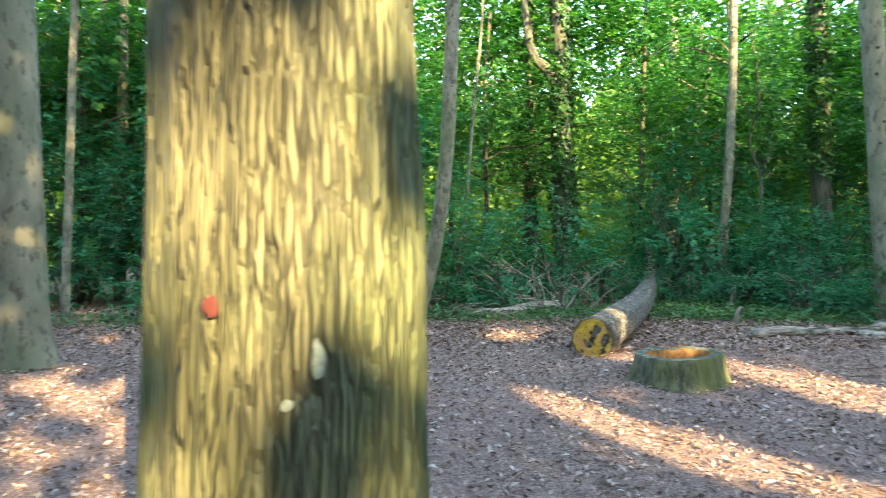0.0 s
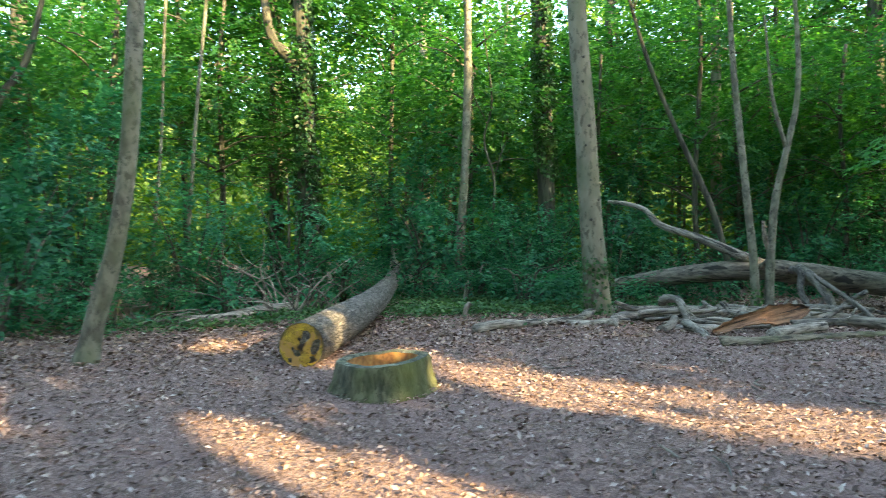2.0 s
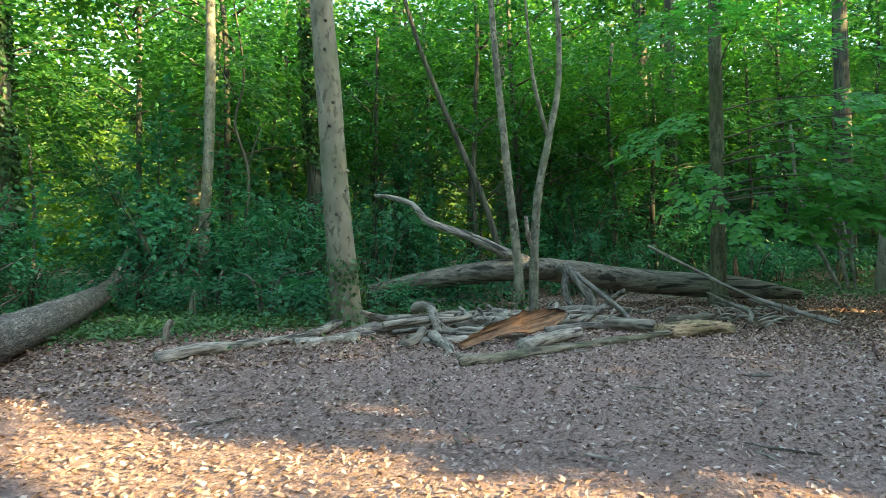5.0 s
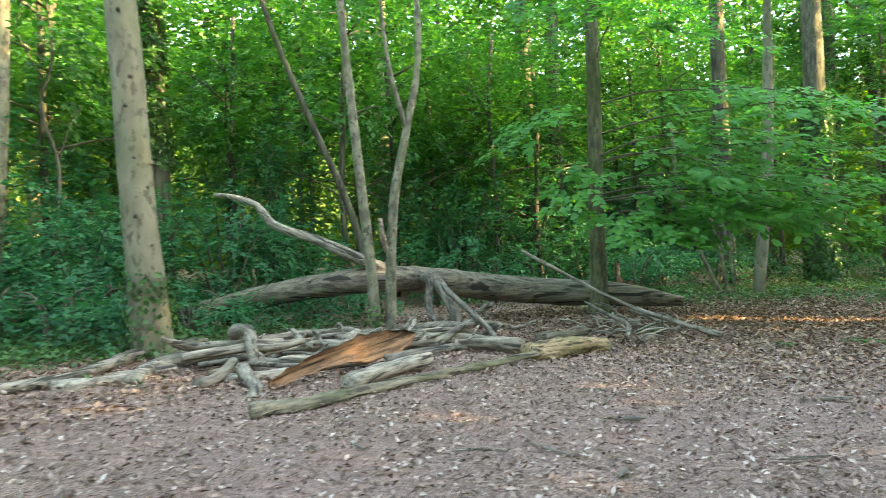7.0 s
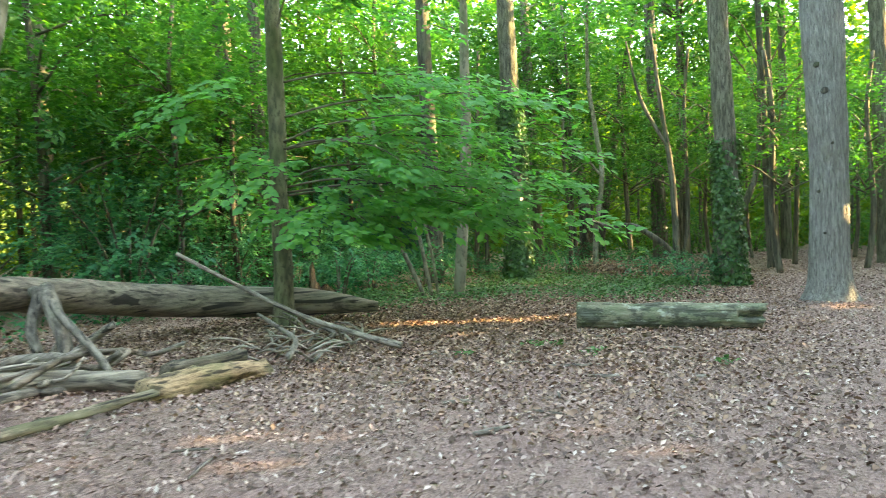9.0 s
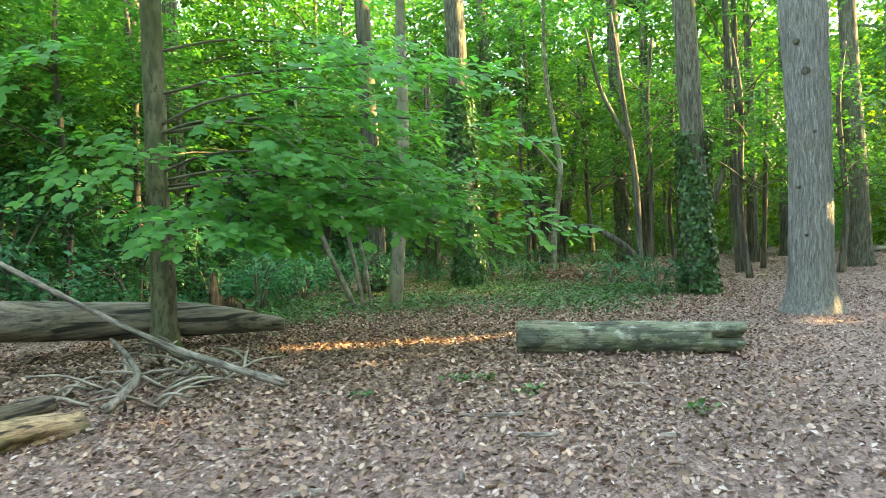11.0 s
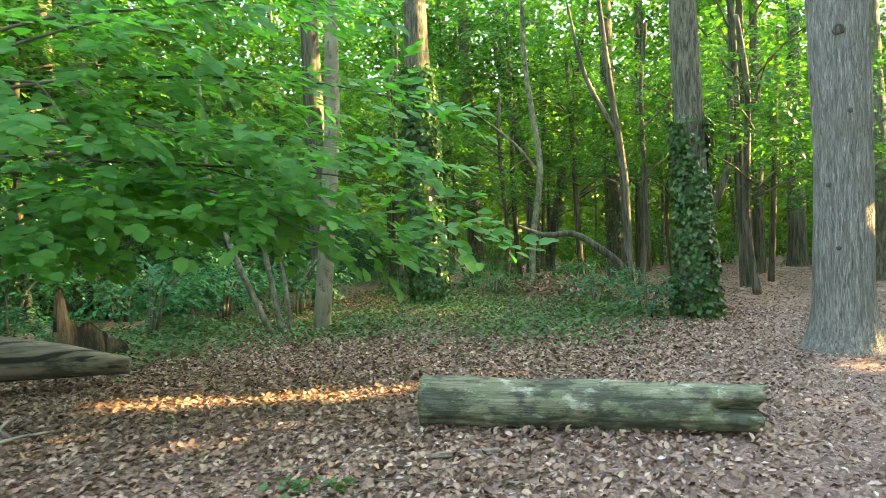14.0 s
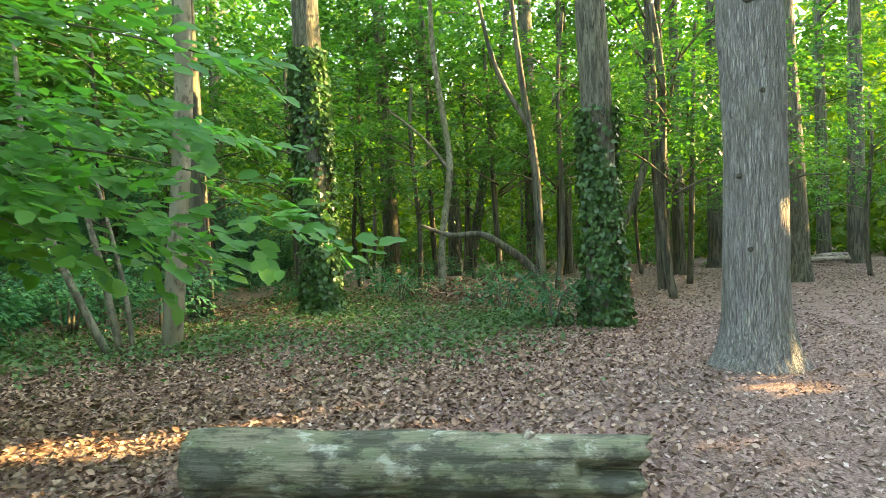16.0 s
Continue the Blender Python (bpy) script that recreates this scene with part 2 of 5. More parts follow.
def cut_material():
    """Sawn end with yellow outer wood and a dark rotten heart."""
    m, nt, b = shader("sawn_log_end")
    vec = mapped(nt, (1, 1, 1))
    n1 = noisy(nt, vec, 7.0, 6.0, 0.7)
    n2 = noisy(nt, vec, 13.0, 5.0)
    reach = nt.nodes.new("ShaderNodeVectorMath")
    reach.operation = 'LENGTH'
    nt.links.new(mixed(nt, vec, noisy_colour(nt, vec, 5.0), 0.16, 'LINEAR_LIGHT'), reach.inputs[0])
    col = ramp(nt, n2, ((0.3, (0.38, 0.20, 0.03)), (0.6, (0.70, 0.48, 0.05))))
    col = mixed(nt, col, (0.50, 0.27, 0.09), ramp(nt, n1, ((0.48, (0, 0, 0)), (0.58, (0.9, 0.9, 0.9)))))
    col = mixed(nt, col, (0.03, 0.016, 0.01), ramp(nt, n1, ((0.455, (0, 0, 0)), (0.475, (0.9, 0.9, 0.9)), (0.495, (0, 0, 0)))))
    col = mixed(nt, col, (0.03, 0.017, 0.01), ramp(nt, reach.outputs["Value"], ((0.05, (1, 1, 1)), (0.075, (0, 0, 0)))))
    col = mixed(nt, col, (0.10, 0.075, 0.03), ramp(nt, reach.outputs["Value"], ((0.24, (0, 0, 0)), (0.28, (0.9, 0.9, 0.9)))))
    nt.links.new(col, b.inputs["Base Color"])
    b.inputs["Roughness"].default_value = 0.8
    bumped(nt, b, n2, 0.5, 0.01)
    return m


M_CUT = cut_material()


def hollow_material():
    m, nt, b = shader("rotten_hollow")
    n = noisy(nt, mapped(nt, (1, 1, 0.6)), 9.0, 5.0, 0.65)
    nt.links.new(ramp(nt, n, ((0.35, (0.10, 0.045, 0.02)), (0.5, (0.34, 0.16, 0.05)), (0.65, (0.50, 0.29, 0.09)))), b.inputs["Base Color"])
    b.inputs["Roughness"].default_value = 0.85
    bumped(nt, b, n, 0.8, 0.02)
    return m


M_HOLLOW = hollow_material()


# ---- mesh helpers ----
def mesh_of(name, verts, faces, smooth=True):
    me = bpy.data.meshes.new(name)
    me.from_pydata([tuple(v) for v in verts], [], faces)
    if smooth:
        me.shade_smooth()
    me.update()
    return me


def part(name, me, material, parent=None, label=""):
    me.materials.clear()
    me.materials.append(material)
    ob = new(name, me)
    if parent:
        ob.parent = parent
        ob.matrix_parent_inverse = Matrix.Translation(parent.location).inverted()
    if label:
        ob["label"] = label
    return ob


def thing(name, at, label, category, group=""):
    e = new(name)
    e.empty_display_size = 0.2
    e.location = at
    return tagged(e, label, category, group)


def spline(points, radii, per=5):
    """Catmull-Rom through the points, with radii."""
    p = [Vector(q) for q in points]
    p = [2 * p[0] - p[1]] + p + [2 * p[-1] - p[-2]]
    r = [radii[0]] + list(radii) + [radii[-1]]
    out, rad = [], []
    for i in range(1, len(p) - 2):
        for k in range(per):
            t = k / per
            a, b, c, d = p[i - 1:i + 3]
            out.append(0.5 * ((2 * b) + (c - a) * t + (2 * a - 5 * b + 4 * c - d) * t * t + (3 * b - a - 3 * c + d) * t ** 3))
            rad.append(r[i] + (r[i + 1] - r[i]) * t)
    out.append(p[-2])
    rad.append(r[-2])
    return out, rad


def tube_data(points, radii, sides=10, rough=0.08, per=5, seed=0.0, flat=1.0, freq=2.2, ridges=0.0):
    """Verts and faces of a bent, uneven, tapering round of wood with closed ends."""
    pts, rad = spline(points, radii, per)
    verts, faces = [], []
    tan = (pts[1] - pts[0]).normalized()
    side = tan.orthogonal().normalized()
    for i, p in enumerate(pts):
        nt = (pts[min(i + 1, len(pts) - 1)] - pts[max(i - 1, 0)]).normalized()
        side = (tan.rotation_difference(nt) @ side)
        side = (side - nt * side.dot(nt)).normalized()
        tan = nt
        up = tan.cross(side)
        for k in range(sides):
            a = 2 * math.pi * k / sides
            d = side * math.cos(a) + up * math.sin(a) * flat
            q = p + d * rad[i]
            w = noise.noise(Vector((math.cos(a) * 1.3 + seed, math.sin(a) * 1.3, seed * 0.7)) + p * freq) * rough
            if ridges:
                w += ridges * noise.noise(Vector((math.cos(a) * 13 + seed, math.sin(a) * 13, p.z * 2.2)))
            verts.append(p + d * rad[i] * (1 + w) if q else p)
    n = len(pts)
    for i in range(n - 1):
        for k in range(sides):
            k2 = (k + 1) % sides
            faces.append((i * sides + k, i * sides + k2, (i + 1) * sides + k2, (i + 1) * sides + k))
    verts += [pts[0], pts[-1]]
    b = n * sides
    for k in range(sides):
        k2 = (k + 1) % sides
        faces.append((b, k2, k))
        faces.append((b + 1, (n - 1) * sides + k, (n - 1) * sides + k2))
    return verts, faces


def aligned(name, points, *args, **kw):
    """A tube in its own frame, local z along its length, so that the grain follows it. Returns mesh and matrix."""
    v, f = tube_data(points, *args, **kw)
    a, b = Vector(points[0]), Vector(points[-1])
    m = Matrix.Translation(a) @ (b - a).to_track_quat('Z', 'Y').to_matrix().to_4x4()
    inv = m.inverted()
    return mesh_of(name, [inv @ q for q in v], f), m


def limb_part(name, points, radii, material, parent, label="", **kw):
    me, m = aligned(name, points, radii, **kw)
    ob = part(name, me, material, parent, label)
    ob.matrix_basis = m
    return ob


def leaf_mesh(name, base, along, normal, length, width=0.6, fold=0.18, hexa=False):
    """One folded blade for each row of the arrays."""
    n = len(base)
    along = along / np.linalg.norm(along, axis=1, keepdims=True)
    side = np.cross(normal, along)
    side /= np.maximum(np.linalg.norm(side, axis=1, keepdims=True), 1e-6)
    nor = np.cross(along, side)
    L = np.asarray(length).reshape(-1, 1) * np.ones((n, 1))
    W = L * width * 0.5
    if hexa:
        rows = [(0, 0, 0), (0.28, 0.85, 1), (0.68, 0.8, 1), (1, 0, 0), (0.68, -0.8, 1), (0.28, -0.85, 1)]
        quads = [(0, 3, 2, 1), (0, 5, 4, 3)]
    else:
        rows = [(0, 0, 0), (0.42, 1, 1), (1, 0, 0), (0.42, -1, 1)]
        quads = [(0, 2, 1), (0, 3, 2)]
    k = len(rows)
    co = np.empty((n, k, 3), dtype=np.float32)
    for i, (u, s, h) in enumerate(rows):
        co[:, i] = base + along * L * u + side * W * s + nor * L * fold * h * 0.5
    size = len(quads[0])
    idx = (np.arange(n)[:, None] * k + np.array(quads).reshape(1, -1)).ravel().astype(np.int32)
    me = bpy.data.meshes.new(name)
    me.vertices.add(n * k)
    me.vertices.foreach_set("co", co.ravel())
    me.loops.add(len(idx))
    me.loops.foreach_set("vertex_index", idx)
    me.polygons.add(len(idx) // size)
    me.polygons.foreach_set("loop_start", np.arange(0, len(idx), size, dtype=np.int32))
    me.update(calc_edges=True)
    return me


def sprays(rng, centres, outward, count, reach, length, droop=0.16, jitter=0.32, face=(0, 0, 0)):
    """Leaves set left and right along short twigs: base, direction, normal and length of each."""
    n = len(centres)
    a = outward + rng.normal(0, 0.25, (n, 3))
    a[:, 2] -= droop
    a /= np.linalg.norm(a, axis=1, keepdims=True)
    s = np.cross(a, (0, 0, 1.0))
    s /= np.maximum(np.linalg.norm(s, axis=1, keepdims=True), 1e-6)
    up = np.cross(s, a)
    t = np.tile(np.linspace(0, 1, count), n)
    sign = np.tile(np.where(np.arange(count) % 2 == 0, 1.0, -1.0), n)
    rep = lambda v: np.repeat(v, count, axis=0)
    A, S, U, C = rep(a), rep(s), rep(up), rep(centres)
    phi = (1.15 - 0.75 * t + rng.normal(0, 0.25, n * count))[:, None]
    base = C + A * (t * reach)[:, None] + rng.normal(0, reach * 0.06, (n * count, 3))
    direction = A * np.cos(phi) + S * np.sin(phi) * sign[:, None] + rng.normal(0, 0.15, (n * count, 3))
    direction[:, 2] -= 0.12
    normal = U + np.array(face) + rng.normal(0, jitter, (n * count, 3))
    return base, direction, normal, length * rng.uniform(0.65, 1.2, n * count)


def unit(v):
    return v / np.maximum(np.linalg.norm(v, axis=1, keepdims=True), 1e-6)


def crown_mesh(name, rng, centre, radius, twigs, count, reach, length, clumps=0, hexa=False, **kw):
    """A crown of leafy twigs about a centre, gathered in uneven clumps with gaps."""
    c, r = np.array(centre, float), np.array(radius, float)
    if clumps:
        heart = unit(rng.normal(0, 1, (clumps, 3))) * rng.uniform(0.25, 0.95, (clumps, 1))
        pick = heart[rng.integers(0, clumps, twigs)] + rng.normal(0, 0.19, (twigs, 3)) * (1.1, 1.1, 0.55)
    else:
        pick = unit(rng.normal(0, 1, (twigs, 3))) * rng.uniform(0.15, 1.0, (twigs, 1)) ** 0.5
    out = pick * (1, 1, 0.25) + rng.normal(0, 0.15, (twigs, 3))
    return leaf_mesh(name, *sprays(rng, c + pick * r, unit(out), count, reach, length, **kw), hexa=hexa)


def ivy_mesh(name, rng, points, radii, z0, z1, count, length=0.1):
    """Leaves that lie close round a stem."""
    pts, rad = spline(points, radii, 4)
    z = np.array([q.z for q in pts])
    h = rng.uniform(z0, z1, count)
    cx, cy = np.interp(h, z, [q.x for q in pts]), np.interp(h, z, [q.y for q in pts])
    r = np.interp(h, z, rad)
    a = rng.uniform(0, 2 * math.pi, count)
    keep = np.sin(a * 2 + h * 1.1) + 0.9 * np.sin(h * 2.3 + a) + rng.normal(0, 0.6, count) > -0.7
    a, h, cx, cy, r = a[keep], h[keep], cx[keep], cy[keep], r[keep]
    n = len(a)
    out = np.stack([np.cos(a), np.sin(a), np.zeros(n)], 1)
    base = np.stack([cx, cy, h], 1) + out * (r + rng.uniform(0.01, 0.10, n))[:, None]
    along = rng.normal(0, 0.5, (n, 3)) + out * 0.25
    along[:, 2] -= 0.9
    return leaf_mesh(name, base, along, out + rng.normal(0, 0.35, (n, 3)), length * rng.uniform(0.6, 1.2, n), 0.9)


def rnd(seed):
    return np.random.default_rng(seed)


# ---- ground ----
def axis(lo, a, b, hi, step):
    inner = np.arange(a, b + step / 2, step)
    left = a - np.geomspace(1, a - lo + 1, 16)[::-1] + 1
    right = b + np.geomspace(1, hi - b + 1, 16) - 1
    return np.concatenate([left[:-1], inner, right[1:]])


def ground_z(x, y):
    """The floor falls a little along the walk."""
    t = min(max((x - 6.0) / 8.0, 0.0), 1.0)
    fall = 0.12 * t * t * (3 - 2 * t)
    dip = 0.04 * math.exp(-((x - 12.8) / 3.0) ** 2 - ((y - 8.2) / 2.6) ** 2)
    return -fall - dip + 0.022 * math.sin(x * 0.9 + 1.3 * math.sin(y * 0.5)) * math.cos(y * 0.8) - 0.01


gx, gy = axis(-400, -14, 46, 450, 0.5), axis(-400, -10, 26, 450, 0.5)
gv = [(x, y, ground_z(x, y) + 0.02 * noise.noise(Vector((x * 1.7, y * 1.7, 0)))) for y in gy for x in gx]
gf = [(j * len(gx) + i, j * len(gx) + i + 1, (j + 1) * len(gx) + i + 1, (j + 1) * len(gx) + i)
      for j in range(len(gy) - 1) for i in range(len(gx) - 1)]
ground = tagged(part("ground", mesh_of("ground", gv, gf), M_GROUND), "bare forest floor of wood chips and soil", "ground", kind="structure")


# ---- trees ----
TREE_SEED = [100]


def stem_tree(name, points, radii, material, label, ivy=None, crown=None, limbs=(), sides=12, rough=0.10, flare=0.0, ridges=0.0, per=5, leaf=None, category="tree", group=""):
    """A tree: trunk, side limbs, ivy and a crown high up. points run from the foot upwards."""
    TREE_SEED[0] += 1
    rng = rnd(TREE_SEED[0])
    foot = Vector(points[0])
    low = ground_z(foot.x, foot.y)
    tree = thing(name, (foot.x, foot.y, low), label, category, group)
    pts, rad = [Vector((foot.x, foot.y, low - 0.15)), Vector((foot.x, foot.y, low))] + [Vector(p) for p in points[1:]], [radii[0] * (1 + flare * 1.2)] + list(radii)
    if flare:
        pts = pts[:1] + [Vector((foot.x, foot.y, low)), pts[1].lerp(pts[2], 0.18), pts[1].lerp(pts[2], 0.48)] + pts[2:]
        r0, r1 = radii[0], radii[1]
        rad = [r0 * (1 + flare * 1.25), r0 * (1 + flare), r0 * (1 + 0.35 * flare), r0 * 0.6 + r1 * 0.4] + list(radii[1:])
    v, f = tube_data(pts, rad, sides, rough, per, TREE_SEED[0] * 1.37, freq=1.1, ridges=ridges)
    base = Vector((foot.x, foot.y, low))
    trunk = part("trunk", mesh_of("trunk", [q - base for q in v], f), material, tree)
    trunk.matrix_parent_inverse = Matrix()
    for lp, lr in limbs:
        limb_part("limb", lp, lr, material, tree, sides=7, rough=0.12, seed=rng.uniform(0, 9))
    if ivy:
        me = ivy_mesh("ivy", rng, [p for p in pts], rad, *ivy)
        part("ivy", me, M_IVY, tree, "dark green climbing ivy leaves")
    if crown:
        top = pts[-1]
        cz, cr, twigs, size = crown
        if foot.x < 15:      # half the twigs on this side, to let more sky light through
            twigs //= 2
        for k in range(5):
            a = rng.uniform(0, 6.28)
            s = top.lerp(pts[-2], rng.uniform(0.1, 0.6))
            e = s + Vector((math.cos(a) * cr * 0.8, math.sin(a) * cr * 0.8, rng.uniform(0.5, 2.5)))
            limb_part("limb", [s, s.lerp(e, 0.5) + Vector((0, 0, 0.3)), e], [rad[-1] * 0.6, rad[-1] * 0.4, 0.02], material, tree, sides=6)
        part("crown", crown_mesh("crown", rng, (top.x, top.y, cz), (cr, cr, cr * 0.85), twigs, 10, 0.9, size, clumps=22), leaf or M_LEAF, tree)
    return tree


def upright(x, y, r, top=(0, 0), height=14.0, bend=0.0, taper=0.55):
    """Points and radii of a nearly straight stem, leaning by top at its full height."""
    pts, rad = [], []
    for t in (0, 0.12, 0.3, 0.5, 0.75, 1.0):
        w = bend * math.sin(t * math.pi * 2)
        pts.append((x + top[0] * t + w, y + top[1] * t - w * 0.5, height * t))
        rad.append(r * (1 - (1 - taper) * t))
    return pts, rad


CROWN = (12.5, 3.6, 120, 0.30)

# the wide oak beside which the walk begins
stem_tree("oak_tree", [(-0.30, 1.48, 0), (-0.30, 1.48, 0.8), (-0.30, 1.48, 1.6), (-0.32, 1.50, 2.6), (-0.36, 1.55, 5), (-0.34, 1.6, 11)],
          [0.37, 0.322, 0.295, 0.275, 0.255, 0.18], M_OAK, "broad oak with furrowed, algae-stained bark", crown=CROWN, sides=128, rough=0.05, ridges=0.045, per=24, flare=0.25)
stem_tree("beech_tree", *upright(-5.0, 7.6, 0.27, (-0.6, 0.2)), M_BEECH, "smooth grey beech at the clearing's edge", crown=CROWN, sides=20, flare=0.35, rough=0.05)
stem_tree("young_tree", *upright(-7.2, 12.0, 0.085, (0.3, 0.1), 11), M_BIRCH, "slim young tree in the undergrowth", crown=(10, 2, 80, 0.25))
stem_tree("young_tree", *upright(-11.6, 19.9, 0.13, (-0.5, 0.1), 13, 0.35), M_DARK, "slim crooked dark woodland tree", crown=CROWN)
stem_tree("young_tree", *upright(-8.75, 17.0, 0.16, (0.2, 0), 13), M_BIRCH, "slim tree with sunlit bark", crown=CROWN)
stem_tree("leaning_tree", [(-0.53, 9.8, 0), (-0.42, 9.8, 0.5), (-0.17, 9.8, 1.5), (0.0, 9.8, 2.9), (0.1, 9.85, 5), (0.3, 9.9, 9), (0.3, 10, 12)],
          [0.15, 0.125, 0.115, 0.11, 0.10, 0.08, 0.05], M_BIRCH, "slender leaning tree with pale mottled bark", crown=(11, 2.2, 110, 0.28), sides=16, flare=0.2)
stem_tree("ivy_tree", *upright(-4.05, 17.7, 0.30, (0.2, 0)), M_DARK, "dark tree overgrown with ivy", ivy=(0.2, 10, 4600, 0.13), crown=CROWN,
          limbs=[([(-3.9, 17.6, 3.2), (-3.5, 17.5, 4.6), (-2.9, 17.4, 5.6), (-2.5, 17.4, 7.4)], [0.11, 0.1, 0.08, 0.05])])
stem_tree("ivy_tree", *upright(-4.4, 23.0, 0.32), M_DARK, "dark tree overgrown with ivy", ivy=(0.5, 9, 1500, 0.14), crown=CROWN)
stem_tree("sapling", [(0.33, 17.0, 0), (0.4, 17.0, 1.5), (0.66, 16.9, 5), (0.86, 16.9, 7.2), (1.0, 16.9, 10)], [0.06, 0.05, 0.042, 0.036, 0.02], M_BIRCH, "thin pale sapling in undergrowth", crown=(9.5, 1.8, 80, 0.22))
stem_tree("sapling", [(-0.45, 17.8, 0), (-0.4, 17.8, 1.5), (-0.2, 17.8, 4), (-0.1, 17.7, 6.6), (0.1, 17.7, 10)], [0.055, 0.048, 0.04, 0.034, 0.02], M_BIRCH, "thin pale sapling in undergrowth", crown=(9.5, 1.8, 80, 0.22))
stem_tree("ivy_tree", *upright(3.75, 20.4, 0.33, (-0.4, 0)), M_DARK, "tall ivy-grown tree with a forking stem", ivy=(0.3, 9.5, 5600, 0.13), crown=CROWN,
          limbs=[([(3.6, 20.4, 6.2), (3.1, 20.3, 7.0), (2.6, 20.3, 7.6), (2.3, 20.2, 9.5)], [0.2, 0.18, 0.15, 0.1])])
stem_tree("ivy_tree", *upright(3.1, 24.5, 0.28), M_DARK, "ivy-grown tree further back", ivy=(0.5, 8, 1300, 0.15), crown=CROWN)
stem_tree("woodland_tree", *upright(12.75, 39.1, 0.38), M_BEECH, "tall straight tree deep in the wood", crown=CROWN)
stem_tree("slim_tree", [(7.4, 17.45, 0), (7.42, 17.45, 1.5), (7.6, 17.45, 4), (7.7, 17.5, 7), (7.7, 17.5, 12)], [0.15, 0.13, 0.12, 0.11, 0.06], M_BIRCH, "slim straight tree beside the fallen log", crown=(12, 2.4, 110, 0.28), sides=14)
stem_tree("ivy_tree", *upright(11.3, 19.5, 0.32, (-0.3, 0)), M_DARK, "dark tree overgrown with ivy", ivy=(3.5, 10, 5000, 0.13), crown=CROWN)
stem_tree("dead_tree", [(8.5, 17.9, 0), (8.5, 17.8, 1.5), (8.62, 17.8, 3.2), (8.35, 17.9, 4.4), (8.6, 17.9, 5.6), (8.35, 17.9, 7.6)], [0.05, 0.042, 0.04, 0.034, 0.03, 0.012], M_DARK, "thin bare crooked dead stem",
          limbs=[([(8.6, 17.8, 3.3), (8.9, 17.8, 4.2), (9.1, 17.8, 4.5)], [0.022, 0.016, 0.006]), ([(8.4, 17.9, 5.0), (8.0, 17.9, 5.8), (8.1, 17.9, 6.5)], [0.022, 0.016, 0.006])])
stem_tree("straight_tree", [(8.36, 12.1, 0), (8.3, 12.15, 1.0), (8.24, 12.2, 2.0), (8.16, 12.3, 4.2), (8.06, 12.4, 6.4), (7.95, 12.5, 12)], [0.27, 0.245, 0.23, 0.21, 0.19, 0.12], M_BEECH,
          "straight knotty trunk with smooth greenish-brown bark", crown=CROWN, sides=28, flare=0.15, ivy=(0.0, 1.15, 650, 0.085),
          limbs=[([(8.15, 12.2, 3.3), (8.35, 12.1, 3.35)], [0.06, 0.03]), ([(8.2, 12.1, 2.6), (8.4, 12.05, 2.65)], [0.06, 0.03])])
stem_tree("woodland_tree", *upright(20.9, 22.4, 0.27), M_BEECH, "straight tree with a sunlit flank", crown=CROWN)
stem_tree("leaning_tree", [(14.0, 14.2, 0), (13.5, 14.5, 2.2), (12.8, 15, 4.3), (12.1, 15.4, 6.4), (11.5, 15.8, 9)], [0.10, 0.08, 0.07, 0.06, 0.03], M_DARK, "dark leaning tree over undergrowth", crown=(9.5, 2, 100, 0.25))
stem_tree("woodland_tree", *upright(23.05, 17.1, 0.36), M_DARK, "dark tall straight woodland tree", crown=CROWN, ivy=(0.3, 4, 700, 0.14))
stem_tree("woodland_tree", *upright(18.3, 26.3, 0.30), M_DARK, "dark tall straight woodland tree", crown=CROWN)
stem_tree("woodland_tree", *upright(11.4, 32.9, 0.38), M_BEECH, "tall grey straight woodland tree", crown=CROWN)
stem_tree("woodland_tree", *upright(27.0, 20.2, 0.22), M_DARK, "dark tall straight woodland tree", crown=CROWN)
stem_tree("woodland_tree", *upright(25.9, 11.3, 0.29, (-0.5, 0.1)), M_DARK, "dark tree behind the hazel stems", crown=CROWN)
stem_tree("woodland_tree", *upright(22.9, 15.7, 0.25), M_DARK, "dark tree in the thicket", crown=CROWN)
stem_tree("ivy_tree", *upright(26.6, 8.75, 0.36, (-0.5, 0.2)), M_BROWN, "stout oak clad in ivy", ivy=(0.0, 5.6, 15000, 0.13), crown=CROWN, sides=20, flare=0.15)
stem_tree("woodland_tree", *upright(38.3, 11.2, 0.36, (-0.4, 0.3)), M_BROWN, "tall grey straight woodland tree", crown=CROWN)
stem_tree("woodland_tree", *upright(42.0, 9.6, 0.34, (0.6, 1.5), 14, 0.5), M_DARK, "dark forked tree far back", crown=CROWN)
stem_tree("woodland_tree", *upright(43.2, 9.1, 0.25, (1.0, -2.2), 14), M_DARK, "dark slanting tree far back", crown=CROWN)
stem_tree("woodland_tree", *upright(38.2, 5.4, 0.36, (0, 0.3)), M_DARK, "straight brown tree far back", crown=CROWN, ivy=(0.2, 3, 500, 0.14))
stem_tree("woodland_tree", *upright(40.6, 4.7, 0.16, (0.3, -0.2)), M_DARK, "thin dark tree far back", crown=CROWN)
stem_tree("woodland_tree", *upright(42.2, 4.5, 0.25), M_DARK, "dark tree far back", crown=CROWN)
stem_tree("woodland_tree", *upright(40.3, 0.1, 0.25), M_DARK, "dark tree far back", crown=CROWN)
stem_tree("woodland_tree", *upright(45.3, -2.0, 0.42), M_DARK, "dark broad tree far back", crown=CROWN, flare=0.3)
stem_tree("woodland_tree", *upright(51.8, -8.2, 0.36), M_DARK, "dark tree far back", crown=CROWN)
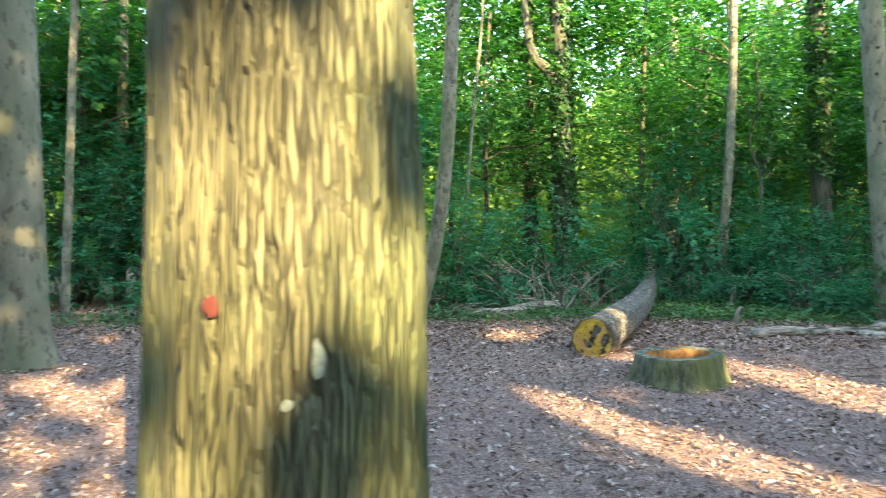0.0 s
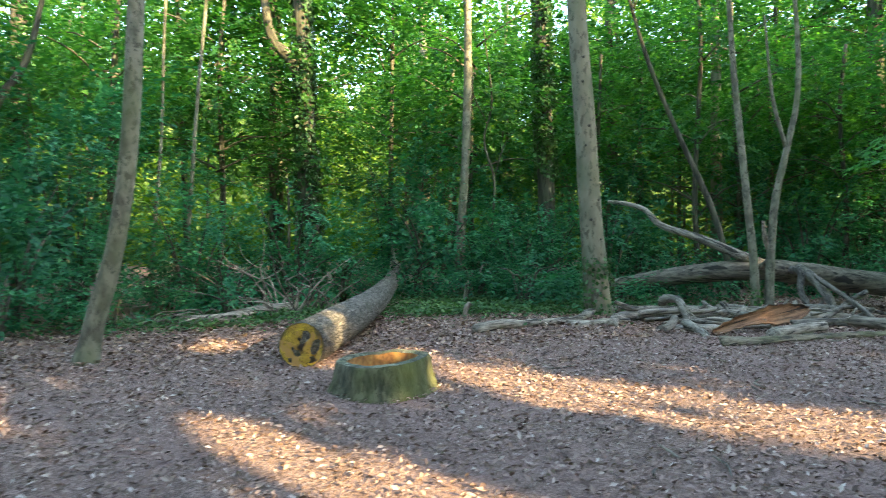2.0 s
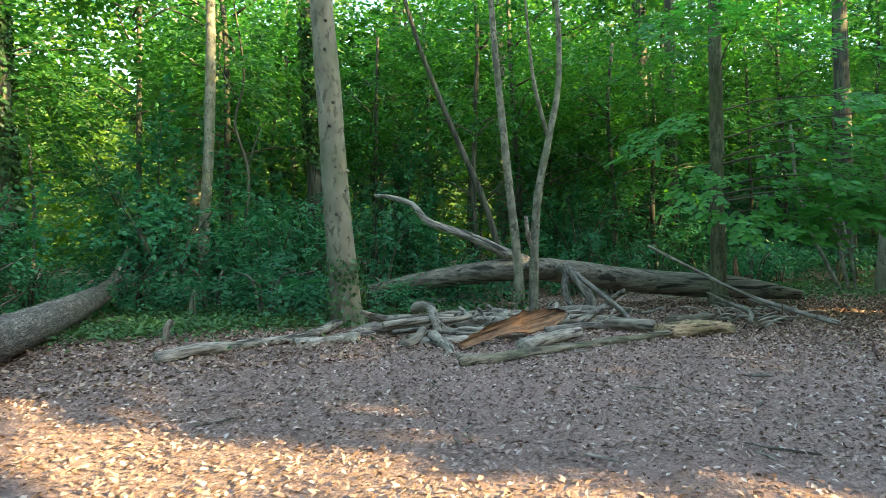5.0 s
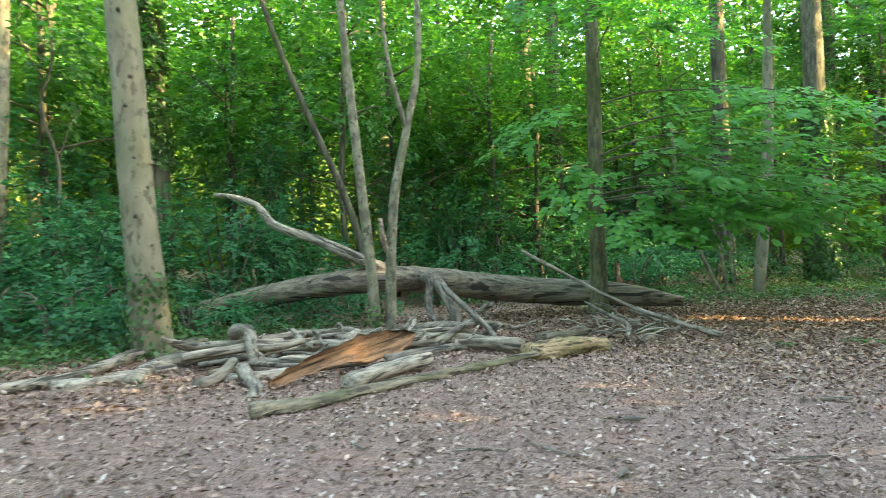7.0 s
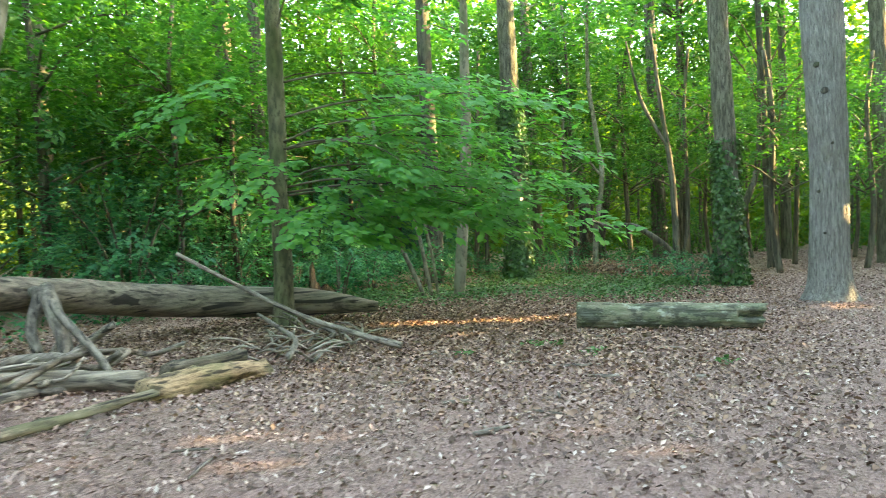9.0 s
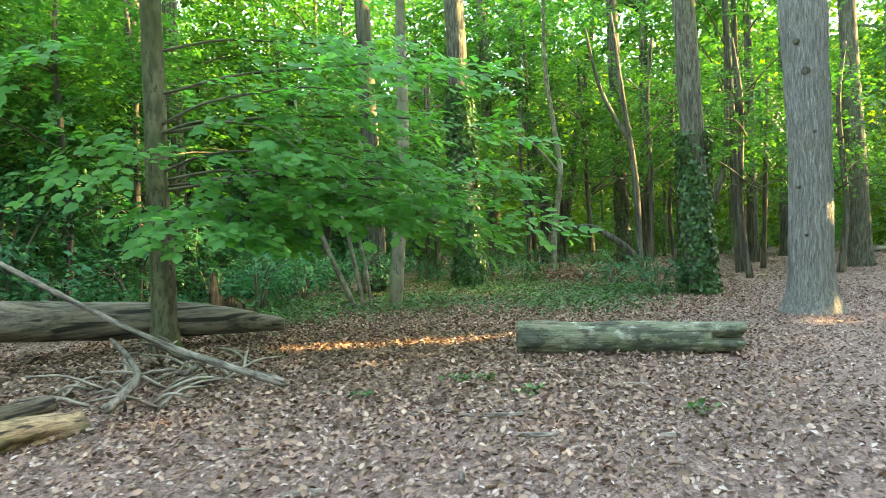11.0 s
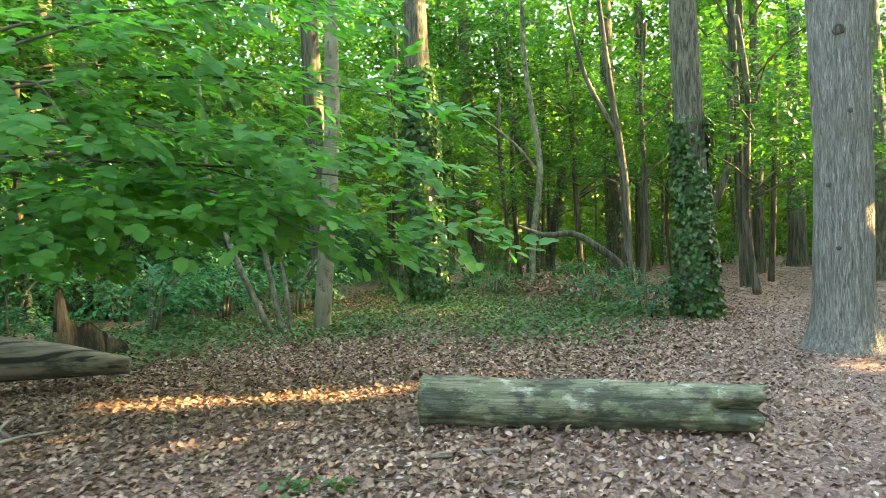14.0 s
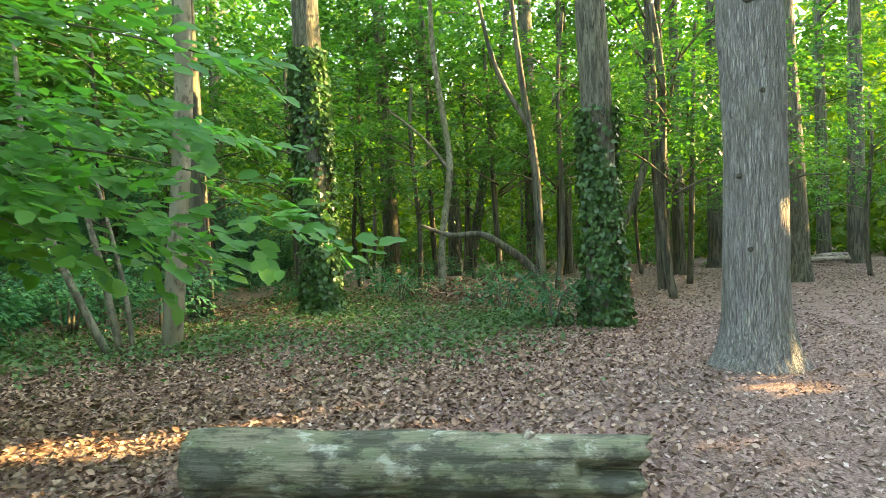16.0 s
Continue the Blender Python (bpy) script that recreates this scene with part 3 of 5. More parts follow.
stem_tree("woodland_tree", *upright(47.6, -8.4, 0.42, (-0.4, 0)), M_DARK, "straight brown tree far back", crown=CROWN, flare=0.2)
stem_tree("woodland_tree", *upright(35.2, -2.8, 0.38, (0.0, 0.4)), M_BROWN, "oak standing behind a larger one", crown=CROWN, sides=18, flare=0.1)
stem_tree("woodland_tree", *upright(40.0, 20.3, 0.36), M_BROWN, "grey tree standing far back", crown=CROWN)
stem_tree("ivy_tree", [(25.0, 2.72, 0), (24.97, 2.75, 1.5), (24.95, 2.8, 4), (24.9, 2.9, 7), (24.9, 3, 14)], [0.32, 0.27, 0.26, 0.24, 0.18], M_BROWN, "oak with ivy climbing its trunk",
          ivy=(-0.1, 3.6, 6500, 0.11), crown=CROWN, sides=24, flare=0.2)
stem_tree("large_oak", [(21.64, 1.02, 0), (21.62, 1.02, 1.0), (21.60, 1.0, 2.4), (21.55, 1.05, 4.3), (21.5, 1.1, 6), (21.4, 1.2, 14)], [0.40, 0.34, 0.325, 0.35, 0.37, 0.28], M_GREYOAK,
          "large grey oak with finely ridged bark and flared foot", crown=CROWN, sides=96, rough=0.05, ridges=0.05, per=16, flare=0.36)
stem_tree("slim_tree", *upright(32.8, 1.25, 0.15, (-0.3, 0.4)), M_DARK, "slim dark tree of a pair", crown=CROWN)
stem_tree("slim_tree", *upright(33.9, 1.0, 0.13, (0.3, 0.2)), M_DARK, "slim dark tree of a pair", crown=CROWN)
stem_tree("leaning_tree", [(31.8, 2.9, 0), (31.9, 2.7, 1), (32.2, 2.0, 2.4), (32.5, 1.6, 4), (32.6, 1.5, 8)], [0.15, 0.14, 0.12, 0.1, 0.06], M_DARK, "bent dark stem of small tree", crown=(9, 2, 90, 0.25))
stem_tree("slim_tree", [(30.2, 7.0, 0), (30.15, 6.95, 1.4), (30.2, 6.7, 3.4), (30.3, 6.9, 5), (30.2, 7.1, 7), (30, 7, 10)], [0.10, 0.09, 0.085, 0.08, 0.07, 0.04], M_BIRCH, "slim crooked tree with pale bark", crown=(9, 2, 90, 0.24),
          limbs=[([(30.2, 6.7, 3.3), (30.0, 7.4, 4.2), (29.8, 8.2, 4.9)], [0.05, 0.04, 0.02])])
stem_tree("arching_tree", [(28.76, 4.08, 0), (28.66, 4.39, 0.67), (28.44, 5.02, 1.25), (28.36, 5.55, 1.54), (28.12, 6.21, 1.54), (28.0, 6.9, 1.8)], [0.11, 0.1, 0.09, 0.08, 0.06, 0.03], M_DARK, "small tree with an arching stem",
          limbs=[([(28.75, 4.2, 0.3), (29.0, 4.3, 3.0), (28.97, 4.57, 5.2), (29.4, 4.9, 8)], [0.11, 0.1, 0.08, 0.05]),
                 ([(28.98, 4.4, 4.0), (28.9, 5.2, 5.6), (28.8, 5.6, 7.5)], [0.07, 0.06, 0.03])])

# double stem in the pile of branches
stem_tree("double_stemmed_tree", [(11.48, 11.1, 0), (11.4, 11.1, 1.1), (11.33, 11.2, 2.3), (11.25, 11.3, 3.74), (11.15, 11.4, 5.4), (11, 11.5, 9)], [0.105, 0.085, 0.077, 0.07, 0.06, 0.035], M_BIRCH,
          "small tree with two grey stems from one foot", crown=(8.8, 2.2, 120, 0.2), sides=14, ivy=(0.0, 0.5, 140, 0.07),
          limbs=[([(11.66, 10.95, -0.05), (11.7, 10.96, 1.0), (11.78, 10.9, 2.3), (12.0, 10.83, 3.3), (12.25, 10.76, 4.9), (12.1, 10.9, 8.5)], [0.10, 0.085, 0.078, 0.068, 0.055, 0.025]),
                 ([(12.0, 10.83, 3.3), (11.7, 10.9, 4.4), (11.5, 10.9, 6)], [0.045, 0.035, 0.02])])

# hazel stems
stem_tree("hazel_bush", [(21.38, 9.62, 0), (21.1, 10.15, 1.3), (20.95, 10.5, 2.6), (21.0, 10.7, 4.4)], [0.06, 0.055, 0.045, 0.03], M_BIRCH, "hazel with several pale leaning stems",
          limbs=[([(21.48, 9.48, -0.15), (21.34, 9.75, 1.5), (21.2, 10.2, 3.2)], [0.055, 0.045, 0.02]), ([(21.58, 9.35, -0.15), (21.56, 9.5, 1.0), (21.4, 9.8, 2.6)], [0.04, 0.035, 0.02])], category="bush")
stem_tree("slim_tree", [(21.85, 8.93, 0), (21.86, 8.8, 1.25), (21.94, 8.65, 3.6), (21.97, 8.63, 5.5), (22, 8.6, 9)], [0.15, 0.14, 0.132, 0.12, 0.07], M_BEECH, "slim pale stem beside hazel", crown=(8.5, 2, 100, 0.22), sides=14)


# the tree with the long leafy boughs over the path
def bough_tree():
    rng = rnd(7)
    x, y = 16.45, 10.1
    tree = stem_tree("beech_tree", [(x, y, 0), (x + 0.02, y, 1.0), (x - 0.02, y, 2.4), (x, y, 4.5), (x, y + 0.1, 12)], [0.19, 0.165, 0.155, 0.145, 0.08], M_OLIVE,
                     "young beech with long low leafy boughs", crown=(11.5, 2.2, 80, 0.25), sides=20, flare=0.4)
    tips = [(17.9, 4.8, 1.75), (17.0, 5.0, 2.7), (16.2, 5.6, 3.5), (15.3, 6.9, 2.3), (14.9, 8.2, 1.5), (14.6, 9.4, 2.2), (17.7, 6.3, 3.8), (18.8, 7.0, 2.4), (14.2, 10.4, 3.3), (15.9, 7.9, 1.5), (17.3, 7.2, 4.9), (17.3, 6.3, 1.6), 
            (16.4, 6.3, 2.2), (17.6, 5.2, 2.2), (17.9, 4.55, 1.5), (17.5, 4.9, 2.6), (18.2, 5.3, 2.2), (17.8, 5.6, 1.4), (17.0, 5.4, 3.4), (16.8, 5.6, 1.7), (16.6, 5.2, 2.1), (15.6, 6.2, 2.9), (16.0, 5.0, 3.1), (16.5, 8.0, 5.6), (15.4, 9.0, 6.0),
            (16.1, 7.3, 1.95), (16.4, 6.6, 1.6), (16.7, 5.8, 1.5), (15.8, 7.9, 1.4), (17.0, 5.2, 1.55), (17.9, 6.6, 1.9), (13.6, 9.3, 5.4), (14.0, 8.4, 6.0)]
    spots, ways = [], []
    for i, (tx, ty, tz) in enumerate(tips):
        s = Vector((x, y, min(max(tz + 0.2, 1.8), 5.0) + rng.uniform(-0.1, 0.5)))
        e = Vector((tx, ty, tz))
        mid = s.lerp(e, 0.5) + Vector((rng.uniform(-0.25, 0.25), rng.uniform(-0.2, 0.2), 0.28))
        if i % 3 == 0:
            limb_part("bough", [s, s.lerp(mid, 0.5) + Vector((0, 0, 0.1)), mid, mid.lerp(e, 0.5) + Vector((0, 0, 0.1)), e], [0.022, 0.018, 0.013, 0.009, 0.004], M_DARK, tree, sides=6, rough=0.1)
        line, _ = spline([s, mid, e], [1, 1, 1], 20)
        d = (e - s).normalized()
        sd = d.cross(Vector((0, 0, 1))).normalized()
        for _ in range(22):
            k = rng.uniform(0.3, 1.0)
            p = line[int(k * (len(line) - 1))]
            w = rng.uniform(-1, 1) * 0.75 * (1.15 - 0.65 * k)
            spots.append(p + sd * w + d * abs(w) * 0.5 + Vector((0, 0, rng.normal(0, 0.07) - abs(w) * 0.16)))
            ways.append(d + sd * w * 1.2)
    a, b = np.array(spots), unit(np.array(ways))
    part("crown", crown_mesh("crown", rng, (16.4, 11.4, 6.6), (3.2, 2.5, 3.0), 200, 10, 0.5, 0.15, clumps=26), M_LEAF, tree)
    part("leaves", leaf_mesh("leaves", *sprays(rng, a, b, 9, 0.44, 0.165, droop=0.22, jitter=0.24, face=(-0.45, -0.25, 0.25)), width=0.70, hexa=True), M_NEARLEAF, tree, "bright green broad leaves in flat layers")


bough_tree()


# ---- undergrowth and young woodland ----
def shrub(seed, height, radius, twigs, size, material, stems=5):
    rng = rnd(seed)
    s = thing("shrub", (0, 0, 0), "dense green woodland shrub", "shrub", "undergrowth")
    for k in range(stems):
        a = rng.uniform(0, 6.28)
        e = Vector((math.cos(a) * radius * 0.6, math.sin(a) * radius * 0.6, height * rng.uniform(0.6, 0.9)))
        limb_part("stem", [(math.cos(a) * 0.12, math.sin(a) * 0.12, -0.05), e * 0.45 + Vector((0, 0, 0.3)), e], [0.035, 0.025, 0.008], M_DARK, s, sides=5, per=3)
    part("foliage", crown_mesh("foliage", rng, (0, 0, height * 0.5), (radius, radius, height * 0.52), twigs, 12, 0.55, size, clumps=26), material, s)
    return s


def planted(proto, spots, seed, smin=0.8, smax=1.25):
    rng = rnd(seed)
    first = True
    for x, y in spots:
        k = rng.uniform(smin, smax)
        m = pose(x, y, ground_z(x, y), 0, 0, rng.uniform(0, 360)) @ Matrix.Diagonal((k, k, k * rng.uniform(0.85, 1.15), 1))
        if first:
            proto.matrix_basis = m
            first = False
        else:
            c = copy_thing(proto, pose(x, y, 0))
            c.matrix_basis = m


EDGE = [(-14, 10.5), (-9, 12.5), (-4, 12.6), (-1.5, 12.0), (2.0, 15.2), (5.5, 17.0), (9.0, 15.0), (13.0, 15.2), (18, 13.8), (22, 13.4), (27, 14.5), (33, 15.5), (42, 16)]


SEEN_STEMS = [(3.75, 20.4), (11.3, 19.5), (-4.05, 17.7), (20.9, 22.4), (8.5, 17.9), (0.5, 17.0)]


def hides_stem(x, y, width=1.5):
    """Whether a spot would hide one of these stems from the camera near the start."""
    for a, b in SEEN_STEMS:
        d = Vector((a - 1.2, b - 0.8)).normalized()
        v = Vector((a - x, b - y))
        if -1.0 < v.dot(d) < 12 and abs(v.x * d.y - v.y * d.x) < width:
            return True
    return False


def behind_edge(rng, count, near, far, x0=-16.0, x1=42.0, tall=True):
    """Spots beyond the clearing's edge, no closer to it than near."""
    out = []
    while len(out) < count:
        x = rng.uniform(x0, x1)
        y = np.interp(x, [e[0] for e in EDGE], [e[1] for e in EDGE]) + rng.uniform(near, far)
        # tall growth stays off the camera's sight lines to the stems
        if tall and hides_stem(x, y):
            continue
        if all((x - a) ** 2 + (y - b) ** 2 > 1.2 for a, b in out):
            out.append((x, y))
    return out


r1 = rnd(31)
planted(shrub(41, 2.6, 1.7, 190, 0.13, M_SHADE), behind_edge(r1, 32, 0.8, 3.0, tall=False), 1)
planted(shrub(42, 4.2, 2.2, 300, 0.15, M_SHADE), behind_edge(r1, 19, 2.5, 5.0), 2)
planted(shrub(43, 5.6, 2.5, 360, 0.16, M_SHADE), behind_edge(r1, 19, 3.5, 8.0), 3)
planted(shrub(44, 1.3, 1.3, 110, 0.11, M_SHADE), behind_edge(r1, 46, -0.3, 2.4, tall=False), 4, 0.7, 1.25)

planted(shrub(47, 0.95, 0.95, 120, 0.10, M_SHADE), [(7.0, 15.4), (7.6, 13.9), (8.2, 14.6), (9.6, 13.7), (10.6, 14.4), (0.0, 15.4), (9.2, 15.6), (12.2, 14.2), (1.8, 17.0)], 14, 0.7, 1.2)


def leafy_tree(seed, height, low, radius, twigs, size, material):
    """A young tree of the wood, its crown beginning low."""
    rng = rnd(seed)
    s = thing("understory_tree", (0, 0, 0), "slender young tree in full green leaf", "tree", "young woodland trees")
    v, f = tube_data(*upright(0, 0, 0.10, (0.3, 0.2), height * 0.92, 0.12), sides=8, rough=0.1)
    part("trunk", mesh_of("trunk", v, f), M_DARK, s)
    for k in range(9):
        a, z = rng.uniform(0, 6.28), rng.uniform(low, height * 0.8)
        e = Vector((math.cos(a) * radius * 0.8, math.sin(a) * radius * 0.8, z + rng.uniform(0.2, 1.0)))
        limb_part("limb", [(0, 0, z), e * 0.5 + Vector((0, 0, z * 0.5 + 0.2)), e], [0.035, 0.025, 0.008], M_DARK, s, sides=5, per=3)
    part("crown", crown_mesh("crown", rng, (0, 0, (height + low) / 2), (radius, radius, (height - low) / 2), twigs, 12, 0.8, size, clumps=30), material, s)
    return s


planted(leafy_tree(51, 9.0, 2.2, 2.6, 380, 0.19, M_LEAF), behind_edge(r1, 20, 4.0, 11.0), 5)
planted(leafy_tree(52, 12.0, 4.0, 3.0, 420, 0.22, M_LEAF), behind_edge(r1, 18, 6.0, 19.0), 6)
planted(leafy_tree(53, 14.0, 4.5, 3.4, 420, 0.23, M_LEAF), behind_edge(r1, 30, 12.0, 28.0), 7)
planted(leafy_tree(56, 10.0, 2.0, 2.8, 380, 0.18, M_LEAF), [(19, 15.2), (21.0, 14.9), (17.3, 17.5), (24.5, 17), (20, 18.5), (15.3, 17), (27.5, 15.2), (30, 15.5)], 12)
planted(leafy_tree(57, 14.0, 3.6, 3.2, 420, 0.22, M_LEAF), [(25.5, 19), (28.5, 17.8), (31.5, 18.6), (23, 21), (34.5, 16.8), (28.2, 22), (37.5, 14.8)], 13)
# the more open wood along the walk's direction
planted(leafy_tree(54, 8.0, 2.2, 2.4, 240, 0.16, M_LEAF), [(33, 8.5), (36, 3.2), (35.5, 11.5), (39, 8), (41, 1.5), (44, 6), (31.5, 12), (37.5, -5.5), (44, -5), (42, -10.5), (30, 1.2), (29.5, 10.8), (33, 4.2), (27.5, 12.3), (36.5, 6.5), (32, -1.5), (39, 3.3), (35, 0.3), (40, -2.5)], 8)
planted(leafy_tree(55, 13.0, 4.2, 3.4, 480, 0.19, M_LEAF), [(40, 13), (46, 10), (49, 4), (47, 0), (50, -4), (44, 3), (52, 8), (46, 15), (55, -9), (56, 0), (54, -14), (37, 9)], 9)
planted(shrub(45, 1.5, 1.4, 110, 0.12, M_SHADE), [(24.2, 11), (28.5, 9.8), (30, 11.5), (32.5, 9.6), (25, 13), (23.2, 12.2), (19.6, 12.6), (20.6, 11.6), (34, 6.5), (36, 9), (24.6, 3.6), (26.5, 4.8), (29, 7.8)], 10, 0.5, 0.95)
planted(shrub(46, 2.4, 1.8, 170, 0.14, M_LEAF), [(35, 13), (40, 11), (44, 12), (47, 7), (50, 1), (48, -3), (53, 4), (46, 4.5), (41, 7), (52, -6), (43, -13)], 11)


def far_woods():
    rng = rnd(61)
    n = 150000
    a = rng.uniform(radians(-40), radians(150), n)
    d = rng.uniform(48, 66, n)
    z = rng.uniform(0, 1, n) ** 1.25 * 26
    lump = np.sin(a * 37) + np.sin(a * 83 + z * 0.5) * 0.8 + np.sin(z * 0.9 + a * 19) + rng.normal(0, 0.5, n)
    keep = lump > -2.7 + z * np.where(a > 0.9, 0.085, 0.06)
    p = np.stack([8 + np.cos(a) * d, 2 + np.sin(a) * d, z], 1)[keep]
    k = len(p)
    me = leaf_mesh("far_woods", p, rng.normal(0, 1, (k, 3)) * (1, 1, 0.5), rng.normal(0, 0.8, (k, 3)) + (0, 0, 0.4), rng.uniform(0.35, 0.75, k), 0.75)
    tagged(part("far_woods", me, M_FAR), "sunlit green foliage of the distant wood", "woods", kind="stuff")


far_woods()


def wooded_distance():
    m, nt, b = shader("painted_woods_light_dark")
    vec = mapped(nt, (1, 1, 0.7))
    # Dark gaps and sunlit leaves of a wood are coloured onto this ring.
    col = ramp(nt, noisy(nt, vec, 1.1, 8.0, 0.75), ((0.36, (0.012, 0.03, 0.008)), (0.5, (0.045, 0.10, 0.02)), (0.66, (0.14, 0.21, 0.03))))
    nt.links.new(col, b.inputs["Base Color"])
    b.inputs["Roughness"].default_value = 0.9
    # flat ring added to hide the bright low sky between the trees
    v, f, n = [], [], 420
    for k in range(n):
        a = 6.2832 * k / n
        top = 21 + 7 * noise.noise(Vector((math.cos(a) * 9, math.sin(a) * 9, 0))) + 5 * noise.noise(Vector((math.cos(a) * 60, math.sin(a) * 60, 3)))
        for z in (-0.5, top):
            v.append((8 + math.cos(a) * 80, 2 + math.sin(a) * 80, z))
    for k in range(n):
        o, q = 2 * k, 2 * ((k + 1) % n)
        f.append((o, q, q + 1, o + 1))
    tagged(part("backdrop", mesh_of("backdrop", v, f), m), "flat backdrop ring coloured like distant woodland", "backdrop", kind="structure")


wooded_distance()


# ---- unseen trees added to shade the clearing, with gaps for sun patches ----
SUN_PATCHES = [  # x, y, half length along the sun's way, half width, share of the leaves left in the way (few where not given)
    (4.5, 5.85, 2.6, 0.62), (5.9, 3.9, 1.6, 0.4), (4.3, 6.3, 0.9, 0.5), (1.55, 5.2, 1.6, 0.42), (2.6, 3.6, 0.9, 0.25), (-1.3, 7.8, 1.2, 0.5), (-1.1, 5.8, 1.1, 0.45),
    (0.95, 10.6, 0.5, 0.25), (17.45, 6.9, 1.5, 0.10, 0.0), (18.1, 5.6, 0.5, 0.12), (-4.2, 6.6, 0.6, 0.35), (2.2, 8.5, 0.5, 0.2),
    (-1.95, 5.5, 2.7, -0.1, 0.03), (-2.35, 5.35, 2.9, 0.12, 0.165), (4.6, 5.6, 1.5, 0.3), (-3.6, 6.3, 0.6, 0.25), (-3.0, 5.0, 0.3, 0.06), (20.7, 0.7, 0.7, 0.12), (2.2, 9.6, 0.5, 0.16), (7.0, 3.3, 1.0, 0.3), (-6.6, 9.0, 0.8, 0.3),
    (31.0, 5.5, 1.0, 0.5), (33.5, 3.0, 1.4, 0.3), (29.5, 8.0, 0.8, 0.3), (44.0, -6.0, 2.0, 0.8), (39.0, -3.0, 1.2, 0.4), (26.5, 1.2, 0.7, 0.12), (19.4, 4.6, 0.5, 0.08)]
FLAT = Vector((SUN.x, SUN.y)).normalized()


def lit(p):
    """Which rows of p stand between the sun and a wanted sun patch."""
    q = p[:, :2] - np.array([SUN.x, SUN.y]) / SUN.z * p[:, 2:3]
    out = np.zeros(len(p), bool)
    chance = np.modf(np.abs(np.sin(p @ np.array([12.99, 78.23, 37.72]))) * 4375.85)[0]
    for x, y, half, wide, *left in SUN_PATCHES:
        dx, dy = q[:, 0] - x, q[:, 1] - y
        u, v = dx * FLAT.x + dy * FLAT.y, -dx * FLAT.y + dy * FLAT.x
        out |= ((u / (half + 0.2)) ** 2 + (v / (wide + 0.24)) ** 2 < 1) & (chance > (left[0] if left else 0.02))
    return out


# Trees never in view, placed only to block and shape the sunlight.
def unseen_sun_screen():
    rng = rnd(71)
    line = [(-24, -3), (-13, -9), (-4, -12), (2, -13.5), (10, -14.5), (18, -15.5), (26, -17), (34, -19), (44, -23), (58, -30)]
    d = np.concatenate([[0], np.cumsum([math.dist(line[i], line[i + 1]) for i in range(len(line) - 1)])])
    s, places = 1.5, rnd(72)
    while s < d[-1]:
        for tries in range(6):
            x = np.interp(s, d, [p[0] for p in line]) + places.uniform(-0.9, 0.9)
            y = np.interp(s, d, [p[1] for p in line]) + places.uniform(-1.2, 1.2)
            if not lit(np.array([(x, y, z) for z in np.linspace(1, 14, 40)])).any():
                break
        h = places.uniform(19.0, 23.0)
        t = thing("woodland_tree", (x, y, 0), "unseen leafy tree added to block the sun", "tree", "sunward trees")
        v, f = tube_data(*upright(0, 0, 0.15, (0.1, 0.1), h * 0.9), sides=8)
        tr = part("trunk", mesh_of("trunk", v, f), M_DARK, t)
        tr.matrix_parent_inverse = Matrix()
        n = 5800
        p = np.stack([rng.normal(0, 1.35, n), rng.normal(0, 1.35, n), rng.uniform(0.15, h, n)], 1)
        # leaves are left out wherever a sun patch is wanted
        p = p[~lit(p + (x, y, 0))]
        # tops thinned by place, to set how much sun reaches the foliage
        thin = (18.0, 4.5) if x < 40 else (7.5, 5.0)
        p = p[rng.random(len(p)) < np.clip(1.0 - (p[:, 2] - thin[0]) / thin[1], 0.0, 1.0)]
        k = len(p)
        me = leaf_mesh("crown", p, rng.normal(0, 1, (k, 3)), rng.normal(0, 1, (k, 3)), rng.uniform(0.34, 0.56, k), 0.8)
        cr = part("crown", me, M_LEAF, t)
        cr.matrix_parent_inverse = Matrix()
        s += 3.0


unseen_sun_screen()


# ---- fallen wood ----
def placed(name, points, radii, material, label, category="branch", group="", **kw):
    me, m = aligned(name, points, radii, **kw)
    ob = part(name, me, material)
    ob.matrix_basis = m
    return tagged(ob, label, category, group)


def fallen_log():
    log = thing("fallen_log", (1.93, 8.44, 0), "long felled oak log with rough bark and sawn end", "log")
    a, b = Vector((1.93, 8.44, 0.26)), Vector((2.9, 10.6, 0.28))
    limb_part("trunk", [a, b, (3.95, 13.2, 0.33), (5.1, 16.4, 0.45), (5.75, 18.3, 0.66)], [0.275, 0.28, 0.255, 0.205, 0.15], M_LOG, log, sides=40, rough=0.07, per=12, ridges=0.05)
    limb_part("limb", [(5.7, 18.1, 0.64), (6.15, 19.7, 1.06), (6.6, 21.2, 1.55)], [0.14, 0.12, 0.15], M_DEAD, log, "bare grey broken top", sides=12, rough=0.15)
    d = (b - a).normalized()
    verts, faces, rings = [], [], 7
    s = d.cross(Vector((0, 0, 1))).normalized()
    u = s.cross(d)
    for i in range(rings + 1):
        for k in range(28):
            t = 6.2832 * k / 28
            r = 0.265 * i / rings
            deep = 0.10 * max(0, noise.noise(Vector((math.cos(t) * r * 9, math.sin(t) * r * 9, 4)))) * (i < rings)
            verts.append(s * math.cos(t) * r + u * math.sin(t) * r + d * (deep - 0.012))
    for i in range(rings):
        for k in range(28):
            faces.append((i * 28 + k, i * 28 + (k + 1) % 28, (i + 1) * 28 + (k + 1) % 28, (i + 1) * 28 + k))
    end = part("sawn_end", mesh_of("sawn_end", verts, faces), M_CUT, log, "yellow sawn end with a rotten dark heart")
    end.matrix_parent_inverse = Matrix()
    end.location = a - Vector(log.location)


fallen_log()


